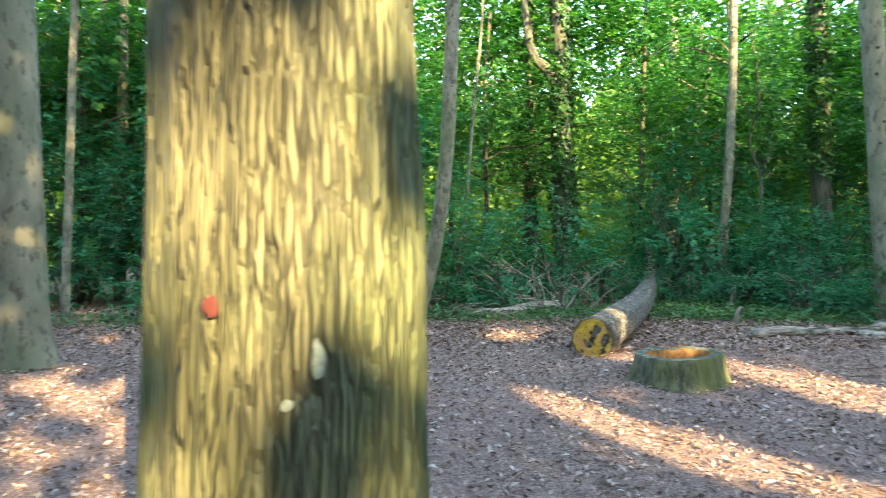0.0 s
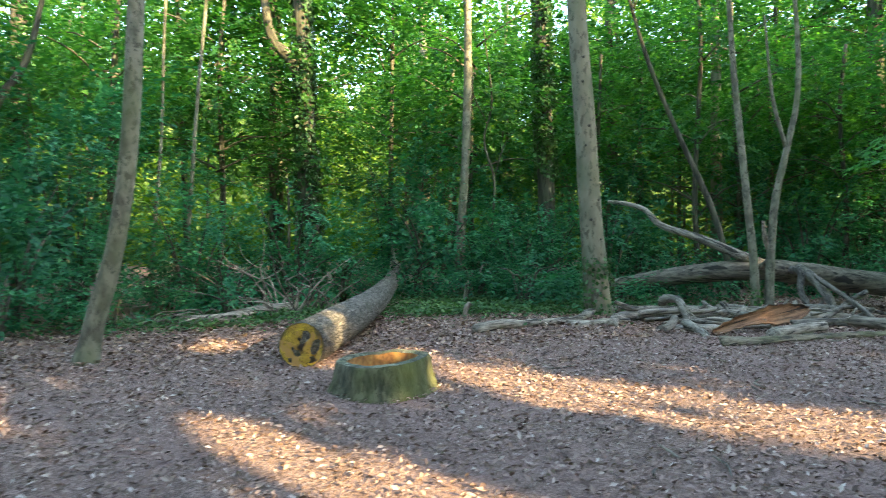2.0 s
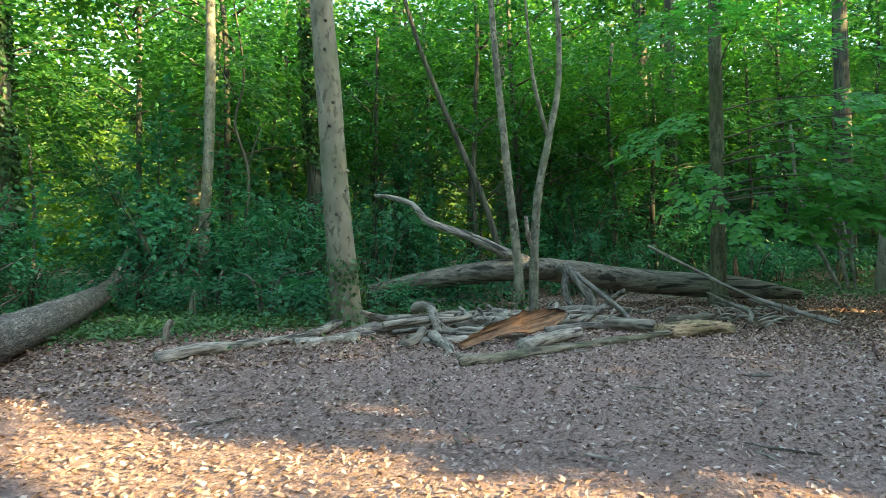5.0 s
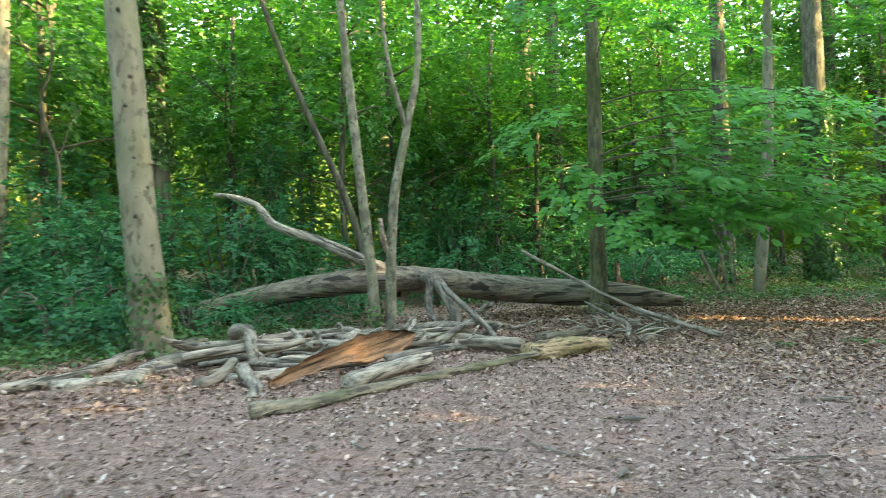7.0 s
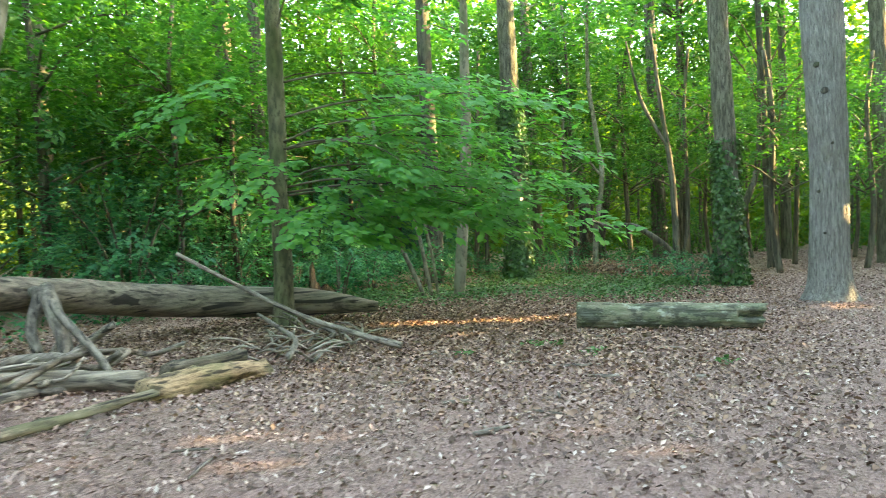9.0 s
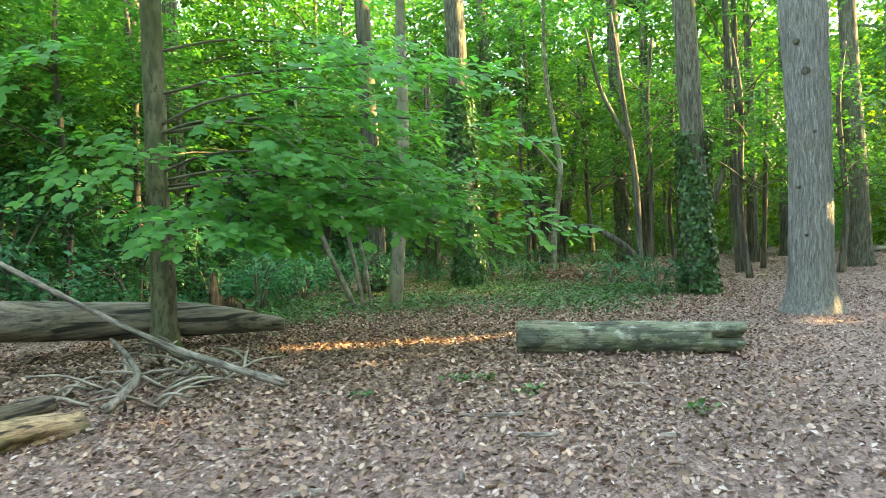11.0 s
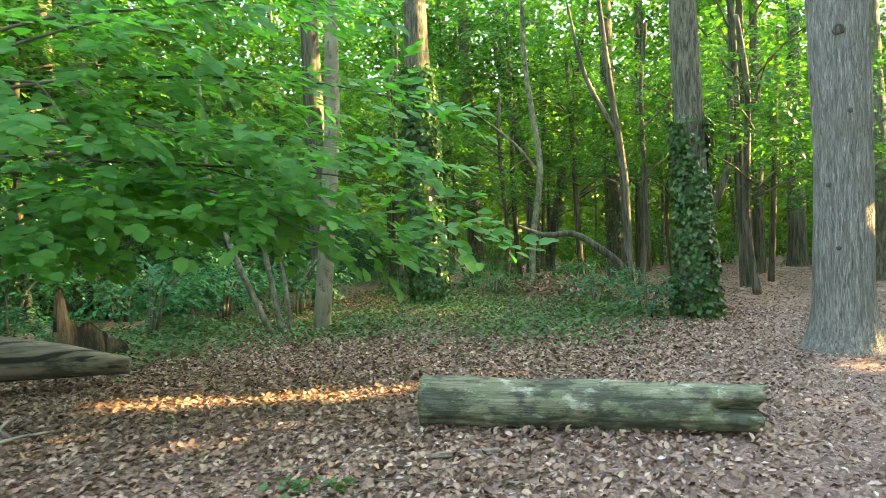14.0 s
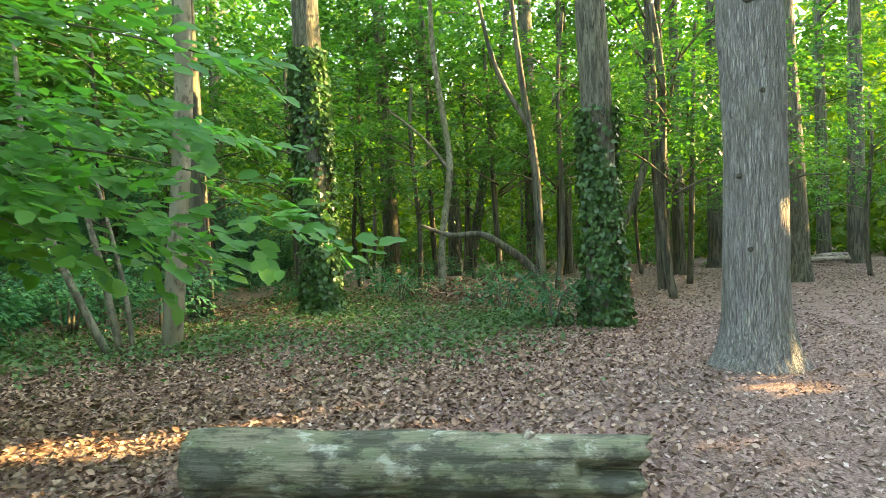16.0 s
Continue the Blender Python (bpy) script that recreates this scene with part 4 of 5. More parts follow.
def hollow_stump():
    """A low ring of stump, open in the middle."""
    st = thing("hollow_stump", (2.53, 6.98, 0), "low mossy hollow tree stump with sawn rim", "stump")
    n = 48
    prof = [(1.16, -0.05), (1.08, 0.03), (1.0, 0.14), (0.96, 0.26), (0.93, 0.37), (0.90, 0.40), (0.74, 0.41), (0.70, 0.38), (0.66, 0.2), (0.6, 0.06), (0.0, 0.05)]
    verts, faces = [], []
    for j, (r, z) in enumerate(prof):
        for k in range(n):
            t = 6.2832 * k / n
            w = 1 + 0.06 * math.sin(3 * t + 1) + 0.05 * noise.noise(Vector((math.cos(t) * 2, math.sin(t) * 2, j * 0.2)))
            rag = 0.02 * noise.noise(Vector((math.cos(t) * 3, math.sin(t) * 3, 7))) + (0.03 * math.cos(t)) if j in (4, 5, 6, 7) else 0
            verts.append((0.50 * r * w * math.cos(t), 0.46 * r * w * math.sin(t), (z + rag) * 0.78))
    for j in range(len(prof) - 1):
        for k in range(n):
            faces.append((j * n + k, j * n + (k + 1) % n, (j + 1) * n + (k + 1) % n, (j + 1) * n + k))
    outer = [f for f in faces if f[0] < 5 * n]
    rim = [f for f in faces if 5 * n <= f[0] < 7 * n]
    inner = [f for f in faces if f[0] >= 7 * n]
    for name, fs, mat, lab in (("bark", outer, M_STUMP, ""), ("rim", rim, M_BENCH, "greenish grey sawn rim"), ("hollow", inner, M_HOLLOW, "orange rotten hollow")):
        used = sorted({i for f in fs for i in f})
        at = {i: k for k, i in enumerate(used)}
        ob = part(name, mesh_of(name, [verts[i] for i in used], [tuple(at[i] for i in f) for f in fs]), mat, st, lab)
        ob.matrix_parent_inverse = Matrix()


hollow_stump()


def log_bench():
    b = thing("bench_log", (17.3, 3.76, -0.13), "weathered mossy log lying as a bench", "log")
    a, e = Vector((17.08, 5.06, 0.075)), Vector((17.50, 2.46, 0.065))
    m = Matrix.Translation(a) @ (e - a).to_track_quat('Z', 'X').to_matrix().to_4x4()
    up = (m.inverted().to_3x3() @ Vector((0, 0, 1))).normalized()
    fore = up.cross(Vector((0, 0, 1)))
    if (m.to_3x3() @ fore).x > 0:
        fore = -fore
    n, rings, L = 64, 84, (e - a).length
    verts, faces = [], []
    for i in range(rings + 1):
        z = L * i / rings
        for k in range(n):
            t = 6.2832 * k / n
            c, sn = math.cos(t), math.sin(t)      # c: towards the path, sn: upwards
            r = 0.205 - 0.012 * i / rings
            r *= 1 + 0.13 * noise.noise(Vector((c * 1.2, sn * 1.2, z * 1.6))) + 0.06 * noise.noise(Vector((c * 5, sn * 5, z * 2.0)))
            gap = noise.noise(Vector((c * 2.6 + 4, sn * 2.6, z * 0.55)))
            r -= 0.035 * max(0.0, 1 - abs(gap) * 14) * 0.7
            r -= 0.014 * max(0.0, noise.noise(Vector((c * 9, sn * 9, z * 6))))
            if i == 0:
                r *= 0.97
            # broken mouth at the far end
            mouth = max(0.0, 1 - abs(sn - 0.25 - 0.1 * (z - L)) / 0.32) * max(0.0, c + 0.2)
            if z > L - 0.36 and mouth > 0:
                r *= 1 - 0.8 * min(1.0, mouth * 2.6) * min(1.0, (z - L + 0.36) / 0.05)
            zz = z + (0.05 * noise.noise(Vector((c * 3, sn * 3, 9))) + 0.05 * sn if i == rings else 0)
            verts.append(fore * c * r + up * sn * r + Vector((0, 0, zz)))
    for i in range(rings):
        for k in range(n):
            k2 = (k + 1) % n
            faces.append((i * n + k, i * n + k2, (i + 1) * n + k2, (i + 1) * n + k))
    verts += [Vector((0, 0, 0.01)), Vector((0, 0, L - 0.06))]
    o = (rings + 1) * n
    for k in range(n):
        k2 = (k + 1) % n
        faces += [(o, k2, k), (o + 1, rings * n + k, rings * n + k2)]
    ob = part("log", mesh_of("log", verts, faces), M_BENCH, b)
    ob.matrix_basis = m
    limb_part("knot", [(17.36, 3.06, 0.25), (17.36, 3.05, 0.285)], [0.035, 0.025], M_DEAD, b, sides=8, rough=0.2)
    limb_part("splinter", [(17.36, 2.84, 0.20), (17.38, 2.68, 0.215), (17.39, 2.58, 0.21)], [0.03, 0.035, 0.015], M_DEAD, b, sides=7, rough=0.3, flat=0.4)
    return b


log_bench()


def fallen_trunk():
    t = thing("fallen_tree", (13.0, 11.7, 0), "barkless fallen trunk propped on its limbs", "log")
    limb_part("trunk", [(9.9, 15.0, 0.2), (11.35, 13.4, 0.62), (12.4, 12.1, 0.80), (13.5, 11.75, 0.70), (14.8, 11.35, 0.5), (16.0, 10.75, 0.36), (17.0, 9.85, 0.26), (17.6, 8.85, 0.12)],
              [0.17, 0.22, 0.24, 0.25, 0.27, 0.27, 0.24, 0.10], M_DEADLOG, t, sides=22, rough=0.12, per=8)
    limb_part("limb", [(12.5, 11.95, 0.92), (11.95, 12.4, 1.25), (11.62, 13.0, 1.55), (11.2, 13.7, 1.83), (11.1, 14.2, 2.23), (10.9, 14.7, 2.42), (10.74, 15.25, 2.51)],
              [0.13, 0.11, 0.09, 0.08, 0.07, 0.06, 0.04], M_DEAD, t, "bare pale upper limb", sides=10, rough=0.12)
    limb_part("limb", [(13.0, 11.6, 0.8), (12.7, 11.1, 0.75), (12.45, 10.9, 0.4), (12.33, 10.6, 0.1)], [0.09, 0.08, 0.07, 0.06], M_DEAD, t, sides=9)
    limb_part("limb", [(12.4, 11.9, 0.85), (11.95, 11.2, 1.1), (11.55, 10.95, 1.5), (11.45, 10.9, 1.85)], [0.07, 0.06, 0.05, 0.03], M_DEAD, t, sides=8)
    limb_part("limb", [(13.1, 11.5, 0.85), (12.65, 10.8, 0.7), (12.35, 10.2, 0.35), (12.2, 9.9, 0.0)], [0.09, 0.10, 0.09, 0.08], M_DEAD, t, sides=9, rough=0.2)
    limb_part("limb", [(12.95, 11.3, 0.85), (12.4, 10.3, 0.6), (12.1, 9.3, 0.2), (12.0, 9.0, 0.03)], [0.05, 0.05, 0.045, 0.04], M_DEAD, t, sides=8)


def splintered_stump():
    """A shell of wood left standing: a tall spike on one side, torn down to the ground on the other."""
    at = Vector((18.55, 10.35, ground_z(18.55, 10.35)))
    st = thing("splintered_stump", at, "torn brown stump shell with one tall spike", "stump")
    across, back = Vector((0.70, -0.71, 0)), Vector((0.71, 0.70, 0))
    n, rows, verts, faces = 40, 12, [], []
    for side in (0, 1):
        for i in range(n + 1):
            u = i / n
            high = np.interp(u, (0, 0.05, 0.13, 0.2, 0.3, 0.42, 0.55, 0.7, 0.85, 1), (0.5, 0.98, 1.08, 0.66, 0.56, 0.60, 0.44, 0.34, 0.22, 0.08))
            high += 0.09 * noise.noise(Vector((u * 17, 3, 0))) * (u > 0.15)
            a = math.pi * (0.05 + 0.9 * u)
            for j in range(rows + 1):
                w = j / rows
                r = 0.40 + 0.05 * (1 - w) ** 2 - side * (0.07 - 0.045 * w) + 0.035 * noise.noise(Vector((u * 9, w * 1.5, side * 5)))
                verts.append(across * (-math.cos(a) * r * 1.1) + back * (math.sin(a) * r * 0.55) + Vector((0, 0, -0.1 + w * (high + 0.1))) - across * 0.1 * w * (1 - u))
    step = (n + 1) * (rows + 1)
    for side in (0, 1):
        for i in range(n):
            for j in range(rows):
                k = side * step + i * (rows + 1) + j
                faces.append((k, k + 1, k + rows + 2, k + rows + 1))
    for i in range(n):
        k = i * (rows + 1) + rows
        faces.append((k, k + step, k + step + rows + 1, k + rows + 1))
    for i in (0, n):
        for j in range(rows):
            k = i * (rows + 1) + j
            faces.append((k, k + 1, k + 1 + step, k + step))
    shell = part("shell", mesh_of("shell", verts, faces), M_ROT, st)
    shell.matrix_parent_inverse = Matrix()


fallen_trunk()
splintered_stump()

G = "branches of the woodpile"
WOOD = "grey weathered branch lying in a loose pile"


def stick(points, r, label=WOOD, material=None, **kw):
    n = len(points)
    r *= 1.35
    kw.setdefault("sides", 11)
    kw.setdefault("rough", 0.32)
    kw.setdefault("freq", 3.5)
    return placed("dead_branch", points, [r * (1 - 0.35 * i / (n - 1)) for i in range(n)], material or M_DEAD, label, "branch", G, seed=len(bpy.data.objects) * 0.37, **kw)


stick([(7.67, 8.02, 0.04), (8.20, 7.90, 0.03), (9.21, 7.93, 0.02), (10.58, 8.01, -0.02), (11.73, 8.04, -0.03)], 0.05, "long flat slab of mossy bark on the ground", M_SLAB, flat=0.4, sides=14, rough=0.7, freq=4, per=10)
stick([(11.70, 8.18, -0.06), (12.45, 8.04, -0.05), (13.28, 7.97, -0.10)], 0.13, "crumbling rotten piece of log", M_ROT, rough=0.6, flat=0.7, sides=18, freq=7, per=8)
stick([(12.07, 8.29, 0.05), (13.21, 8.24, 0.04)], 0.08, "crumbling rotten piece of log", M_SLAB, rough=0.6, sides=16, freq=7, per=8)


def split_timber():
    """A torn board, hollow along its face, pointed at both ends."""
    a, b = Vector((8.34, 8.88, 0.04)), Vector((10.34, 8.92, 0.38))
    m = Matrix.Translation(a) @ (b - a).to_track_quat('Z', 'Y').to_matrix().to_4x4()
    L, n, k, verts, faces = (b - a).length, 44, 10, [], []
    up = (m.inverted().to_3x3() @ Vector((0.0, 0.45, 1))).normalized()
    up = Vector((up.x, up.y, 0)).normalized()
    out = Vector((up.y, -up.x, 0))
    if (m.to_3x3() @ out).y > 0:
        out = -out
    for side in (0, 1):
        for i in range(n + 1):
            t = i / n
            half = np.interp(t, (0, 0.12, 0.4, 0.62, 0.8, 0.93, 1), (0.05, 0.075, 0.10, 0.17, 0.15, 0.10, 0.015)) + 0.03 * noise.noise(Vector((t * 14, 0, 2)))
            mid = 0.05 * math.sin(t * 5) - 0.03
            for j in range(k + 1):
                w = 2 * j / k - 1
                edge = half * w + (0.02 * noise.noise(Vector((t * 22, w, 6))) if abs(w) == 1 else 0)
                hollow = 0.055 * (w * w - 0.6) + 0.022 * noise.noise(Vector((t * 5, w * 4, 1)))
                verts.append(up * (edge + mid) + out * (hollow - side * 0.035) + Vector((0, 0, t * L)))
    step = (n + 1) * (k + 1)
    for i in range(n):
        for j in range(k):
            q = i * (k + 1) + j
            faces += [(q, q + 1, q + k + 2, q + k + 1), (q + step, q + step + k + 1, q + step + k + 2, q + step + 1)]
        for j in (0, k):
            q = i * (k + 1) + j
            faces.append((q, q + k + 1, q + k + 1 + step, q + step))
    for i in (0, n):
        for j in range(k):
            q = i * (k + 1) + j
            faces.append((q, q + 1, q + 1 + step, q + step))
    ob = part("split_timber", mesh_of("split_timber", verts, faces), M_SPLIT)
    ob.matrix_basis = m
    tagged(ob, "split orange-brown piece of timber on a branch pile", "timber", G)


split_timber()
stick([(8.86, 8.25, 0.01), (9.50, 8.46, 0.03), (10.25, 8.53, 0.06)], 0.085, "short stout pale log", M_DEAD, sides=14)
stick([(7.44, 10.29, -0.01), (7.97, 10.86, 0.05), (8.56, 10.78, 0.07), (9.11, 10.42, 0.11), (9.83, 10.29, 0.09), (10.42, 10.06, 0.08)], 0.075)
stick([(6.73, 10.68, -0.00), (7.24, 11.02, 0.02), (8.00, 11.87, 0.05), (8.73, 12.35, 0.03), (9.31, 12.60, -0.00)], 0.075)
stick([(6.76, 10.58, -0.00), (7.18, 10.49, 0.01), (7.66, 10.66, 0.01), (8.11, 10.76, 0.00)], 0.065)
stick([(9.02, 10.95, 0.22), (8.85, 10.71, 0.37), (8.90, 10.40, 0.39), (8.73, 10.00, 0.22), (8.73, 9.84, 0.01), (8.96, 9.65, -0.04)], 0.06, "crooked arching grey branch on a pile")
stick([(7.88, 9.56, -0.03), (8.16, 9.69, 0.02), (8.47, 9.94, 0.12)], 0.07)
stick([(8.43, 9.63, 0.07), (8.30, 9.27, 0.04), (8.26, 9.01, -0.02), (8.00, 8.66, -0.04)], 0.06)
stick([(8.17, 9.78, -0.03), (8.62, 9.46, -0.01), (9.26, 9.43, -0.00), (9.89, 9.26, 0.00)], 0.055)
stick([(9.66, 8.60, 0.12), (10.33, 8.61, 0.13), (11.03, 8.77, 0.09)], 0.05, "pale split plank of wood on a pile", flat=0.45)
stick([(10.97, 9.98, 0.01), (11.70, 9.38, -0.01), (12.07, 8.58, -0.04)], 0.115, "dark weathered log on a pile", M_DEADLOG, sides=14)
stick([(11.21, 10.34, -0.02), (11.74, 10.39, 0.11), (12.01, 9.97, 0.16), (12.07, 9.70, 0.16), (12.32, 9.67, 0.32), (12.45, 9.45, 0.49)], 0.05, "pale curved branch reaching up")
stick([(11.09, 9.21, 0.07), (11.82, 9.45, 0.21), (12.70, 9.65, 0.13), (12.96, 9.44, 0.05), (13.47, 9.43, 0.11)], 0.03)
stick([(9.77, 12.02, -0.01), (10.72, 12.16, -0.01), (11.45, 12.15, -0.05), (12.45, 12.62, -0.10)], 0.055)
stick([(4.92, 10.38, 0.05), (5.45, 10.52, 0.09), (5.8, 10.58, 0.06), (6.2, 10.75, 0.05), (6.9, 10.75, 0.07), (7.6, 11.2, 0.1)], 0.07, "crooked grey branch on the leaf litter")
stick([(14.75, 6.93, -0.06), (14.75, 7.6, 0.08), (14.7, 8.5, 0.33), (14.5, 9.3, 0.72), (14.25, 10.3, 1.25)], 0.032, "long thin bare branch on leaf litter")
stick([(14.1, 7.6, 0.15), (14.6, 7.9, 0.12), (15.0, 8.6, 0.2)], 0.025, "thin bare twig on leaf litter")
stick([(13.2, 7.6, 0.03), (13.9, 8.0, 0.12), (14.5, 8.7, 0.16), (14.9, 9.4, 0.3)], 0.03, "thin bare branch on leaf litter")
rs = rnd(81)
for i in range(46):
    c = Vector((rs.uniform(8.6, 12.5), 0, 0.03 + 0.2 * rs.random()))
    c.y = rs.uniform(9.7, 11.4) - 0.1 * (c.x - 8)
    c.z += ground_z(c.x, c.y) + 0.01
    a = rs.choice([0.2, -0.35, -0.9, 2.5, 1.2]) + rs.normal(0, 0.35)
    h, w = rs.uniform(0.3, 0.75), rs.normal(0, 0.1)
    d = Vector((math.cos(a), math.sin(a), 0))
    stick([c - d * h, c + Vector((w, -w, 0.03)), c + d * h * 0.5 + Vector((w, w, 0.01)), c + d * h + Vector((0, 0, rs.uniform(-0.05, 0.22)))], rs.uniform(0.014, 0.058), sides=7, per=4)
rs = rnd(82)
for i in range(34):
    c = Vector((rs.uniform(13.6, 15.8), rs.uniform(7.6, 9.4), 0))
    c.z = ground_z(c.x, c.y) + 0.03
    a = rs.uniform(0, 6.28)
    d = Vector((math.cos(a), math.sin(a), rs.uniform(0, 0.5))) * rs.uniform(0.4, 0.9)
    stick([c, c + d * 0.5 + Vector((0, 0, 0.08)), c + d], 0.014, "thin bare twig on the leaf litter", sides=5, per=3)

# broken wood round the felled log
placed("dead_log", [(0.4, 13.2, 0.06), (1.2, 13.0, 0.1), (1.8, 13.8, 0.14), (2.45, 14.2, 0.16)], [0.10, 0.13, 0.13, 0.10], M_DEAD, "short grey log in the undergrowth", "log", sides=12, rough=0.2)
placed("dead_branch", [(6.6, 21.4, 1.3), (7.5, 21.3, 1.2), (8.3, 19.8, 0.85), (8.7, 19.0, 0.6), (8.8, 18.9, 0.1)], [0.12, 0.13, 0.12, 0.1, 0.08], M_DEAD, "thick broken grey bough arching to the ground", "branch", sides=10, rough=0.2)
placed("dead_branch", [(8.0, 22.1, -0.05), (8.1, 22.1, 1.2), (8.25, 22.1, 1.7), (8.5, 22.0, 2.2)], [0.08, 0.08, 0.06, 0.03], M_DEAD, "upright broken grey dead branch", "branch", sides=8, rough=0.2)
placed("broken_stem", [(6.35, 14.4, -0.05), (6.36, 14.4, 0.3), (6.4, 14.4, 0.6)], [0.06, 0.05, 0.03], M_DEAD, "short broken stem standing in plants", "stump", sides=8, rough=0.25)
placed("broken_stem", [(5.35, 11.9, -0.05), (5.36, 11.9, 0.2), (5.45, 11.9, 0.33)], [0.04, 0.05, 0.05], M_DEAD, "short broken stem standing in plants", "stump", sides=8, rough=0.25)
rs = rnd(83)
for i in range(56):
    c = Vector((rs.uniform(1.2, 3.4), rs.uniform(13.6, 14.8), -0.03)) if i % 4 else Vector((rs.uniform(-0.3, 1.5), rs.uniform(12.9, 13.6), -0.03))
    d = Vector((rs.normal(-0.2, 0.75), rs.normal(-0.3, 0.35), rs.uniform(0.45, 1.2) if i % 4 else rs.uniform(0.1, 0.4)))
    L = rs.uniform(0.8, 1.7)
    p = [c, c + d * L * 0.4 + Vector((rs.normal(0, 0.1), 0, 0.1)), c + d * L * 0.7 + Vector((rs.normal(0, 0.16), 0, 0)), c + d * L + Vector((rs.normal(0, 0.2), 0, -0.15))]
    placed("bare_branch", p, [0.022, 0.017, 0.011, 0.004], M_DEAD, "thin bare grey branch of a dead tangle", "branch", "dead tangle", sides=5, per=4, rough=0.1)


# ---- litter and low plants ----
def scattered(name, rng, p, size, width, tilt, lift, material, label, category, up=0.0, hexa=False):
    n = len(p)
    z = np.array([ground_z(a, b) for a, b in p]) + 0.012 + rng.uniform(0, lift, n)
    base = np.column_stack([p, z])
    a = rng.uniform(0, 6.2832, n)
    along = np.stack([np.cos(a), np.sin(a), rng.normal(up, tilt, n)], 1)
    normal = np.stack([rng.normal(0, tilt, n), rng.normal(0, tilt, n), np.ones(n)], 1)
    me = leaf_mesh(name, base, along, normal, rng.uniform(size[0], size[1], n), width, 0.25, hexa)
    return tagged(part(name, me, material), label, category, kind="stuff")


def in_blobs(rng, blobs):
    out = []
    for x, y, rx, ry, n in blobs:
        q = rng.normal(0, 0.55, (n, 2))
        out.append(q * (rx, ry) + (x, y))
    return np.concatenate(out)


rg = rnd(91)
chips = np.column_stack([rg.uniform(-8, 27, 230000), -1.0 + 14.5 * rg.random(230000)])
chips = chips[(chips[:, 1] > 1.5) | (chips[:, 0] > 14)]
scattered("wood_chips", rg, chips, (0.022, 0.07), 0.5, 0.45, 0.015, M_CHIP, "scattered pinkish brown wood chips", "wood chips")
far_chips = np.column_stack([rg.uniform(24, 50, 50000), rg.uniform(-14, 9, 50000)])
scattered("wood_chips", rg, far_chips, (0.04, 0.10), 0.5, 0.35, 0.012, M_CHIP, "scattered pinkish brown wood chips", "wood chips")
litter = np.column_stack([rg.uniform(11, 32, 120000), rg.uniform(1.5, 12, 120000)])
litter = litter[rg.random(len(litter)) < np.clip((litter[:, 0] - 11) / 5, 0, 1) * np.clip((litter[:, 1] - 1.2) / 3, 0.15, 1)]
scattered("leaf_litter", rg, litter, (0.032, 0.074), 0.72, 0.5, 0.025, M_LITTER, "dry brown fallen leaves", "leaves", hexa=True)
edge_litter = np.column_stack([rg.uniform(-9, 16, 16000), rg.uniform(9, 15, 16000)])
scattered("leaf_litter", rg, edge_litter, (0.05, 0.1), 0.7, 0.4, 0.025, M_LITTER, "dry brown fallen leaves", "leaves")
COVER = [(2.2, 13.8, 2.4, 1.2, 3600), (0.0, 13.0, 2, 1.0, 1200), (6.6, 14.8, 2.2, 2.4, 5200), (5.4, 13.2, 1.2, 1.0, 1500), (7.4, 13.2, 1.6, 1.2, 2200), (9.6, 13.4, 1.5, 0.8, 1200),
         (23.3, 5.4, 2.2, 1.8, 2700), (25.3, 4.2, 1.2, 1.2, 1900), (22.5, 8.8, 2.2, 1.6, 2400), (26.5, 7.5, 2.4, 2.4, 2800), (19.8, 10.6, 1.8, 1.4, 1600), (21, 11.5, 3, 1.6, 3000), (29, 9.5, 3, 2.5, 2200), (11.5, 13.0, 1.6, 0.6, 500), (-6, 12, 3, 1, 1200)]
scattered("ground_plants", rg, in_blobs(rg, COVER), (0.05, 0.10), 0.8, 0.4, 0.16, M_COVER, "low green plants covering the ground", "plants", 0.25)

bracken = in_blobs(rg, [(29.6, 5.7, 1.3, 1.2, 1400), (31.5, 7.0, 1.5, 1.0, 700)])
scattered("dry_bracken", rg, bracken, (0.10, 0.25), 0.35, 0.5, 0.35, M_LITTER, "tangle of dry brown bracken", "bracken", 0.3)
tufts = in_blobs(rg, [(x, y, 0.13, 0.10, 26) for x, y in ((15.2, 4.45), (15.5, 5.3), (14.9, 8.0), (14.8, 3.0), (14.6, 6.0), (15.6, 5.0))])
scattered("seedlings", rg, tufts, (0.04, 0.09), 0.75, 0.35, 0.05, M_COVER, "small green seedlings among dead leaves", "plants", 0.35)
rs = rnd(95)
for i in range(40):
    x, y, a = rs.uniform(2, 18), rs.uniform(3.6, 8.0), rs.uniform(0, 3.14)
    if x < 4.5 and y > 5.5:
        continue
    d = Vector((math.cos(a), math.sin(a), 0)) * rs.uniform(0.06, 0.24)
    c = Vector((x, y, ground_z(x, y) + 0.025))
    placed("twig", [c - d, c + Vector((d.y, -d.x, 0)) * rs.normal(0, 0.12), c + d], [0.009, 0.011, 0.006], M_DEAD, "short dry twig on the ground", "twig", "fallen twigs", sides=5, per=3)
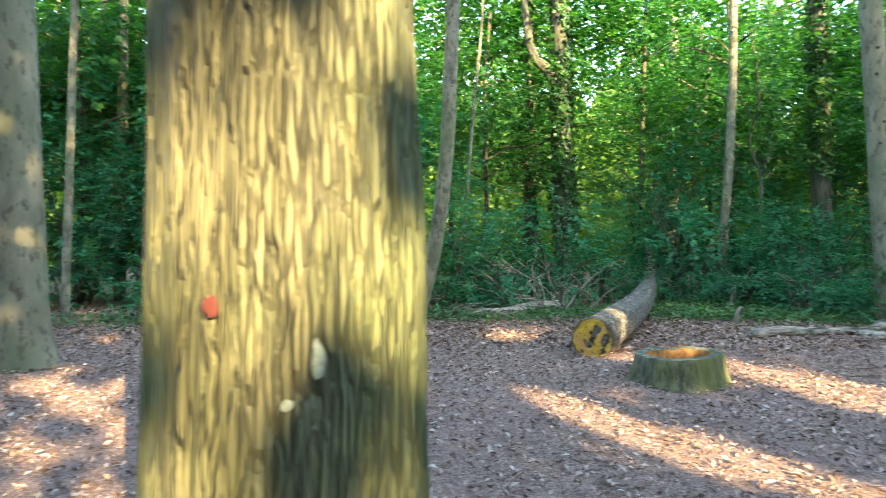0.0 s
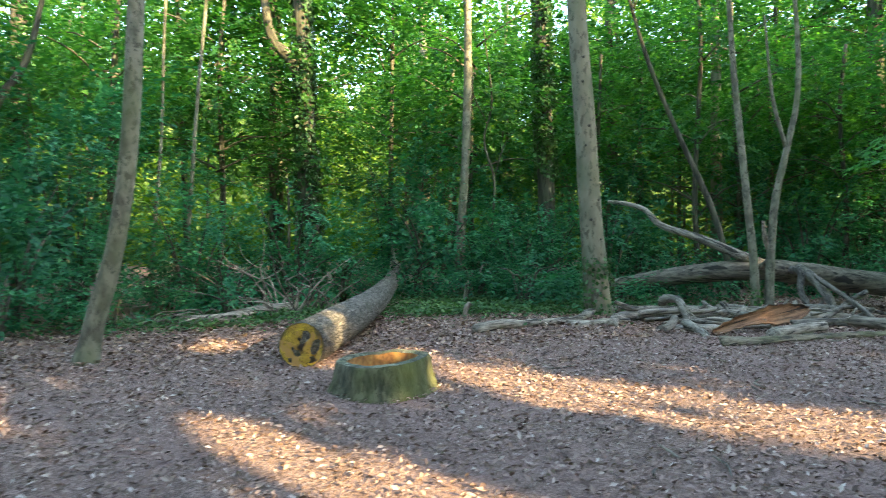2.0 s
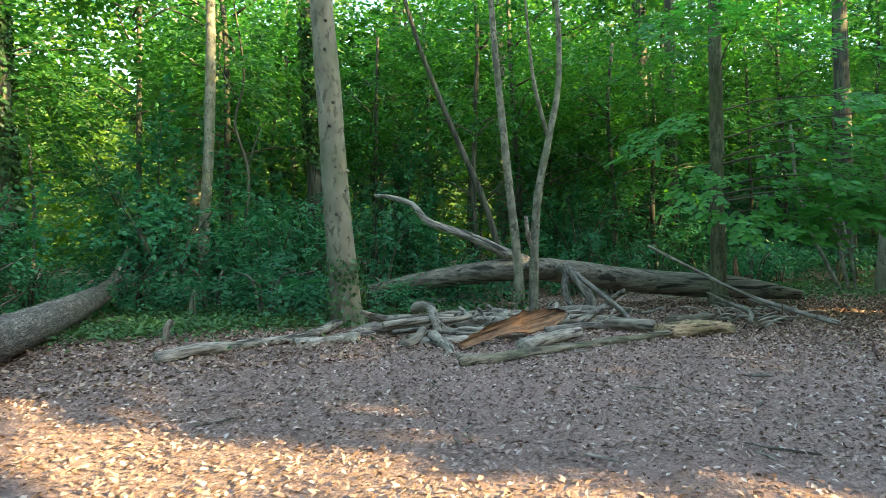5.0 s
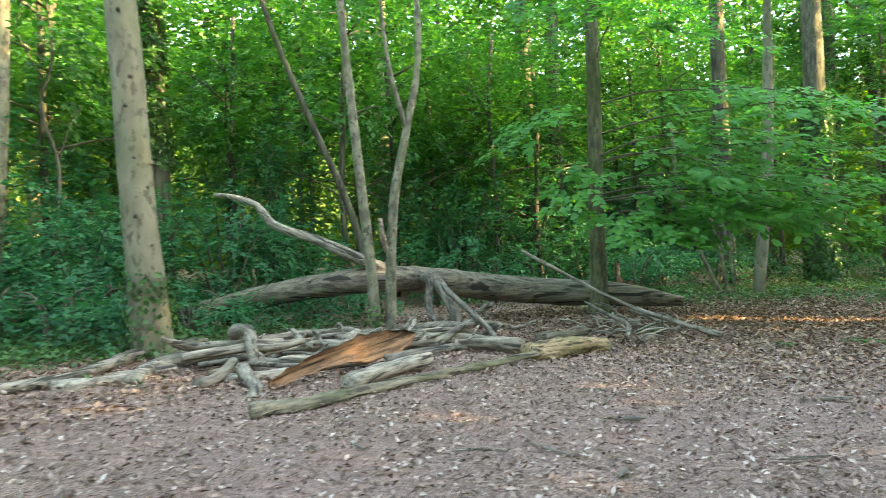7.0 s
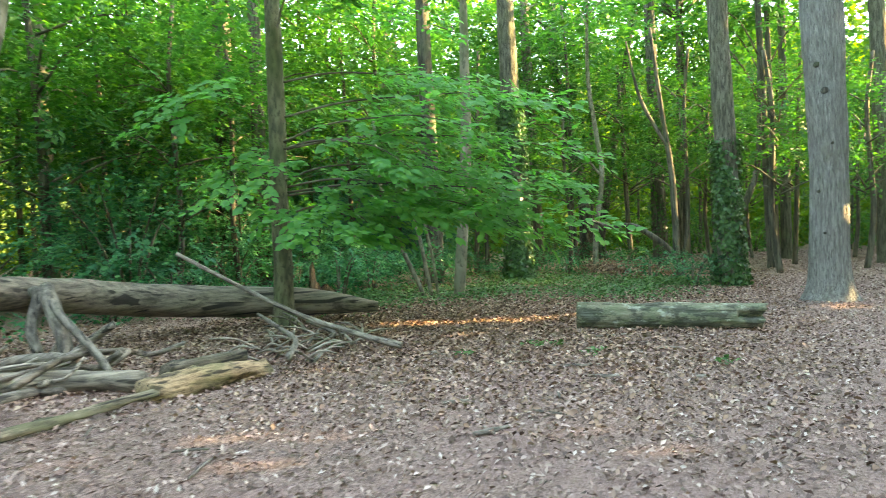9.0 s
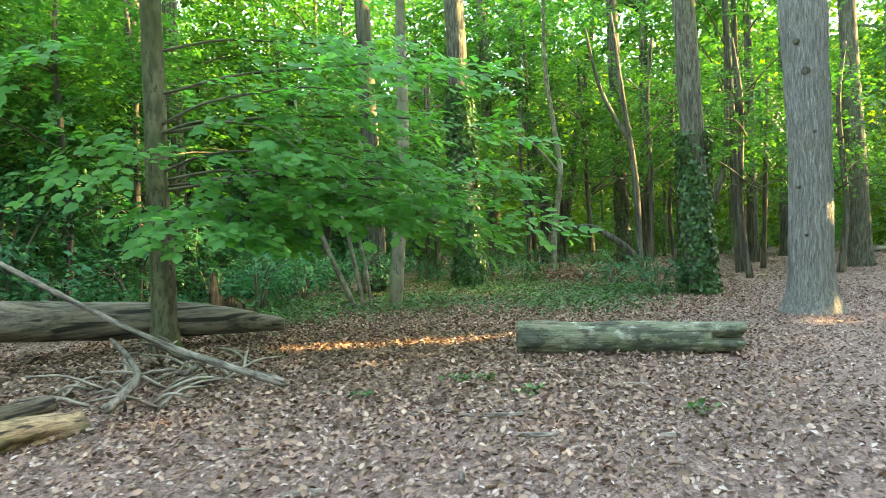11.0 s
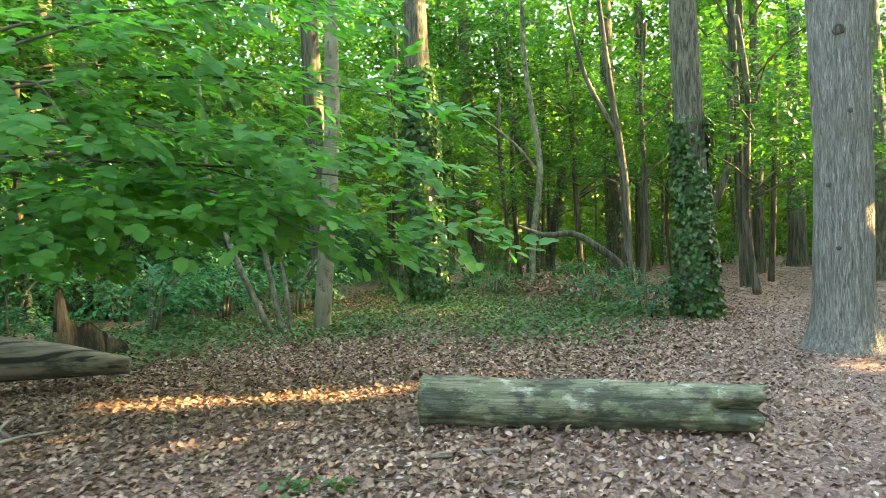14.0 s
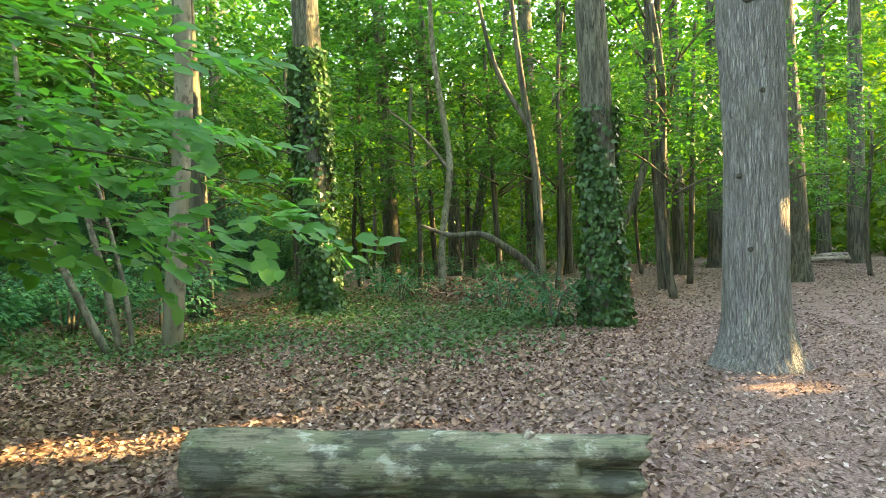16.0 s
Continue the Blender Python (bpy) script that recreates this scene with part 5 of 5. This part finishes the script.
for x, y, a, h in ((14.67, 6.38, 0.5, 0.10), (14.36, 4.56, -1.25, 0.30), (13.9, 4.15, -1.3, 0.16), (14.3, 5.05, 0.4, 0.06), (14.1, 3.2, 1.9, 0.07), (15.6, 3.6, -1.2, 0.14), (12.4, 5.2, -0.9, 0.12),
                   (11.6, 4.6, -0.6, 0.16), (12.9, 4.4, 0.3, 0.09), (16.4, 4.5, -1.0, 0.3), (9.8, 5.6, -0.7, 0.1), (8.6, 5.0, 0.2, 0.08), (19.3, 4.4, 0.8, 0.07), (18.6, 3.1, 0.4, 0.08)):
    d = Vector((math.cos(a), math.sin(a), 0)) * h
    c = Vector((x, y, ground_z(x, y) + 0.03))
    placed("wood_splinter", [c - d, c + Vector((d.y, -d.x, 0)) * 0.08, c + d], [0.016, 0.022, 0.012], M_DEAD, "pale broken splinter of wood on litter", "splinter", "pale splinters", sides=6, per=3, rough=0.3, flat=0.5)
placed("dead_log", [(45.6, -6.2, 0.18), (47.0, -7.4, 0.22), (48.6, -8.9, 0.2)], [0.22, 0.2, 0.16], M_DEAD, "pale fallen log far among trees", "log", sides=10, rough=0.12)
placed("dead_log", [(44.6, -5.4, 0.15), (46.2, -7.6, 0.15)], [0.14, 0.12], M_DEAD, "pale fallen log far among trees", "log", sides=10, rough=0.12)


def bark_mark(name, angle, z, w, h, colour, label):
    """A small uneven spot on the oak's bark."""
    m, nt, b = shader(name)
    nt.links.new(ramp(nt, noisy(nt, mapped(nt, (1, 1, 1)), 60.0), ((0.35, tuple(0.6 * c for c in colour)), (0.6, colour))), b.inputs["Base Color"])
    b.inputs["Roughness"].default_value = 0.9
    v, r = [], 0.319
    for k in range(14):
        t = 6.2832 * k / 14
        q = 1 + 0.4 * noise.noise(Vector((math.cos(t) * 2, math.sin(t) * 2, z * 9)))
        a = radians(angle) + math.cos(t) * w * q / r
        v.append((-0.30 + r * math.cos(a), 1.48 + r * math.sin(a), z + math.sin(t) * h * q))
    v.append((-0.30 + (r + 0.004) * math.cos(radians(angle)), 1.48 + (r + 0.004) * math.sin(radians(angle)), z))
    part(name, mesh_of(name, v, [(k, (k + 1) % 14, 14) for k in range(14)]), m, bpy.data.objects["oak_tree"], label)


bark_mark("paint_mark", -102.0, 1.36, 0.016, 0.02, (0.15, 0.035, 0.03), "small dull red paint mark")
bark_mark("lichen", -67.0, 1.262, 0.014, 0.034, (0.36, 0.40, 0.32), "pale grey-green lichen patch")
bark_mark("lichen", -77.0, 1.183, 0.012, 0.012, (0.36, 0.40, 0.32), "pale grey-green lichen patch")


def knots(tree, x, y, reach, spots):
    """Dark branch scars on a trunk, parts of that trunk."""
    trunk = [o for o in tree.children if o.name.startswith("trunk")][0]
    for z, angle, r in spots:
        a = radians(angle)
        d = Vector((math.cos(a), math.sin(a), 0))
        rr = np.interp(z, reach[0], reach[1])
        c = Vector((np.interp(z, reach[0], x), np.interp(z, reach[0], y), z)) + d * (rr - 0.02)
        v, f = tube_data([c, c + d * 0.025, c + d * 0.04], [r, r * 0.9, r * 0.4], 9, 0.25, 3, z)
        base = Vector(tree.location)
        k = part("knot", mesh_of("knot", [q - base for q in v], f), M_DARK, trunk, "dark branch scar")
        k.matrix_parent_inverse = Matrix()


pole = [o for o in bpy.data.objects if o.name.startswith("straight_tree")][0]
knots(pole, (8.36, 8.24, 8.1, 7.95), (12.1, 12.2, 12.3, 12.4), ((0, 2.0, 4.2, 6.4), (0.27, 0.23, 0.21, 0.19)),
      [(1.1, -110, 0.03), (1.5, -80, 0.025), (1.9, -120, 0.035), (2.3, -70, 0.03), (2.7, -105, 0.03), (3.0, -60, 0.04), (3.4, -115, 0.03), (3.8, -85, 0.035), (4.2, -65, 0.03), (4.7, -100, 0.03), (0.8, -75, 0.03), (5.2, -80, 0.03)])
big = bpy.data.objects["large_oak"]
knots(big, (21.64, 21.6, 21.55, 21.5), (1.02, 1.0, 1.05, 1.1), ((0, 2.4, 4.3, 6.0), (0.45, 0.325, 0.35, 0.37)), [(3.9, 170, 0.07), (4.4, 150, 0.06), (2.9, 185, 0.035), (1.2, 160, 0.03), (2.0, 140, 0.03)])
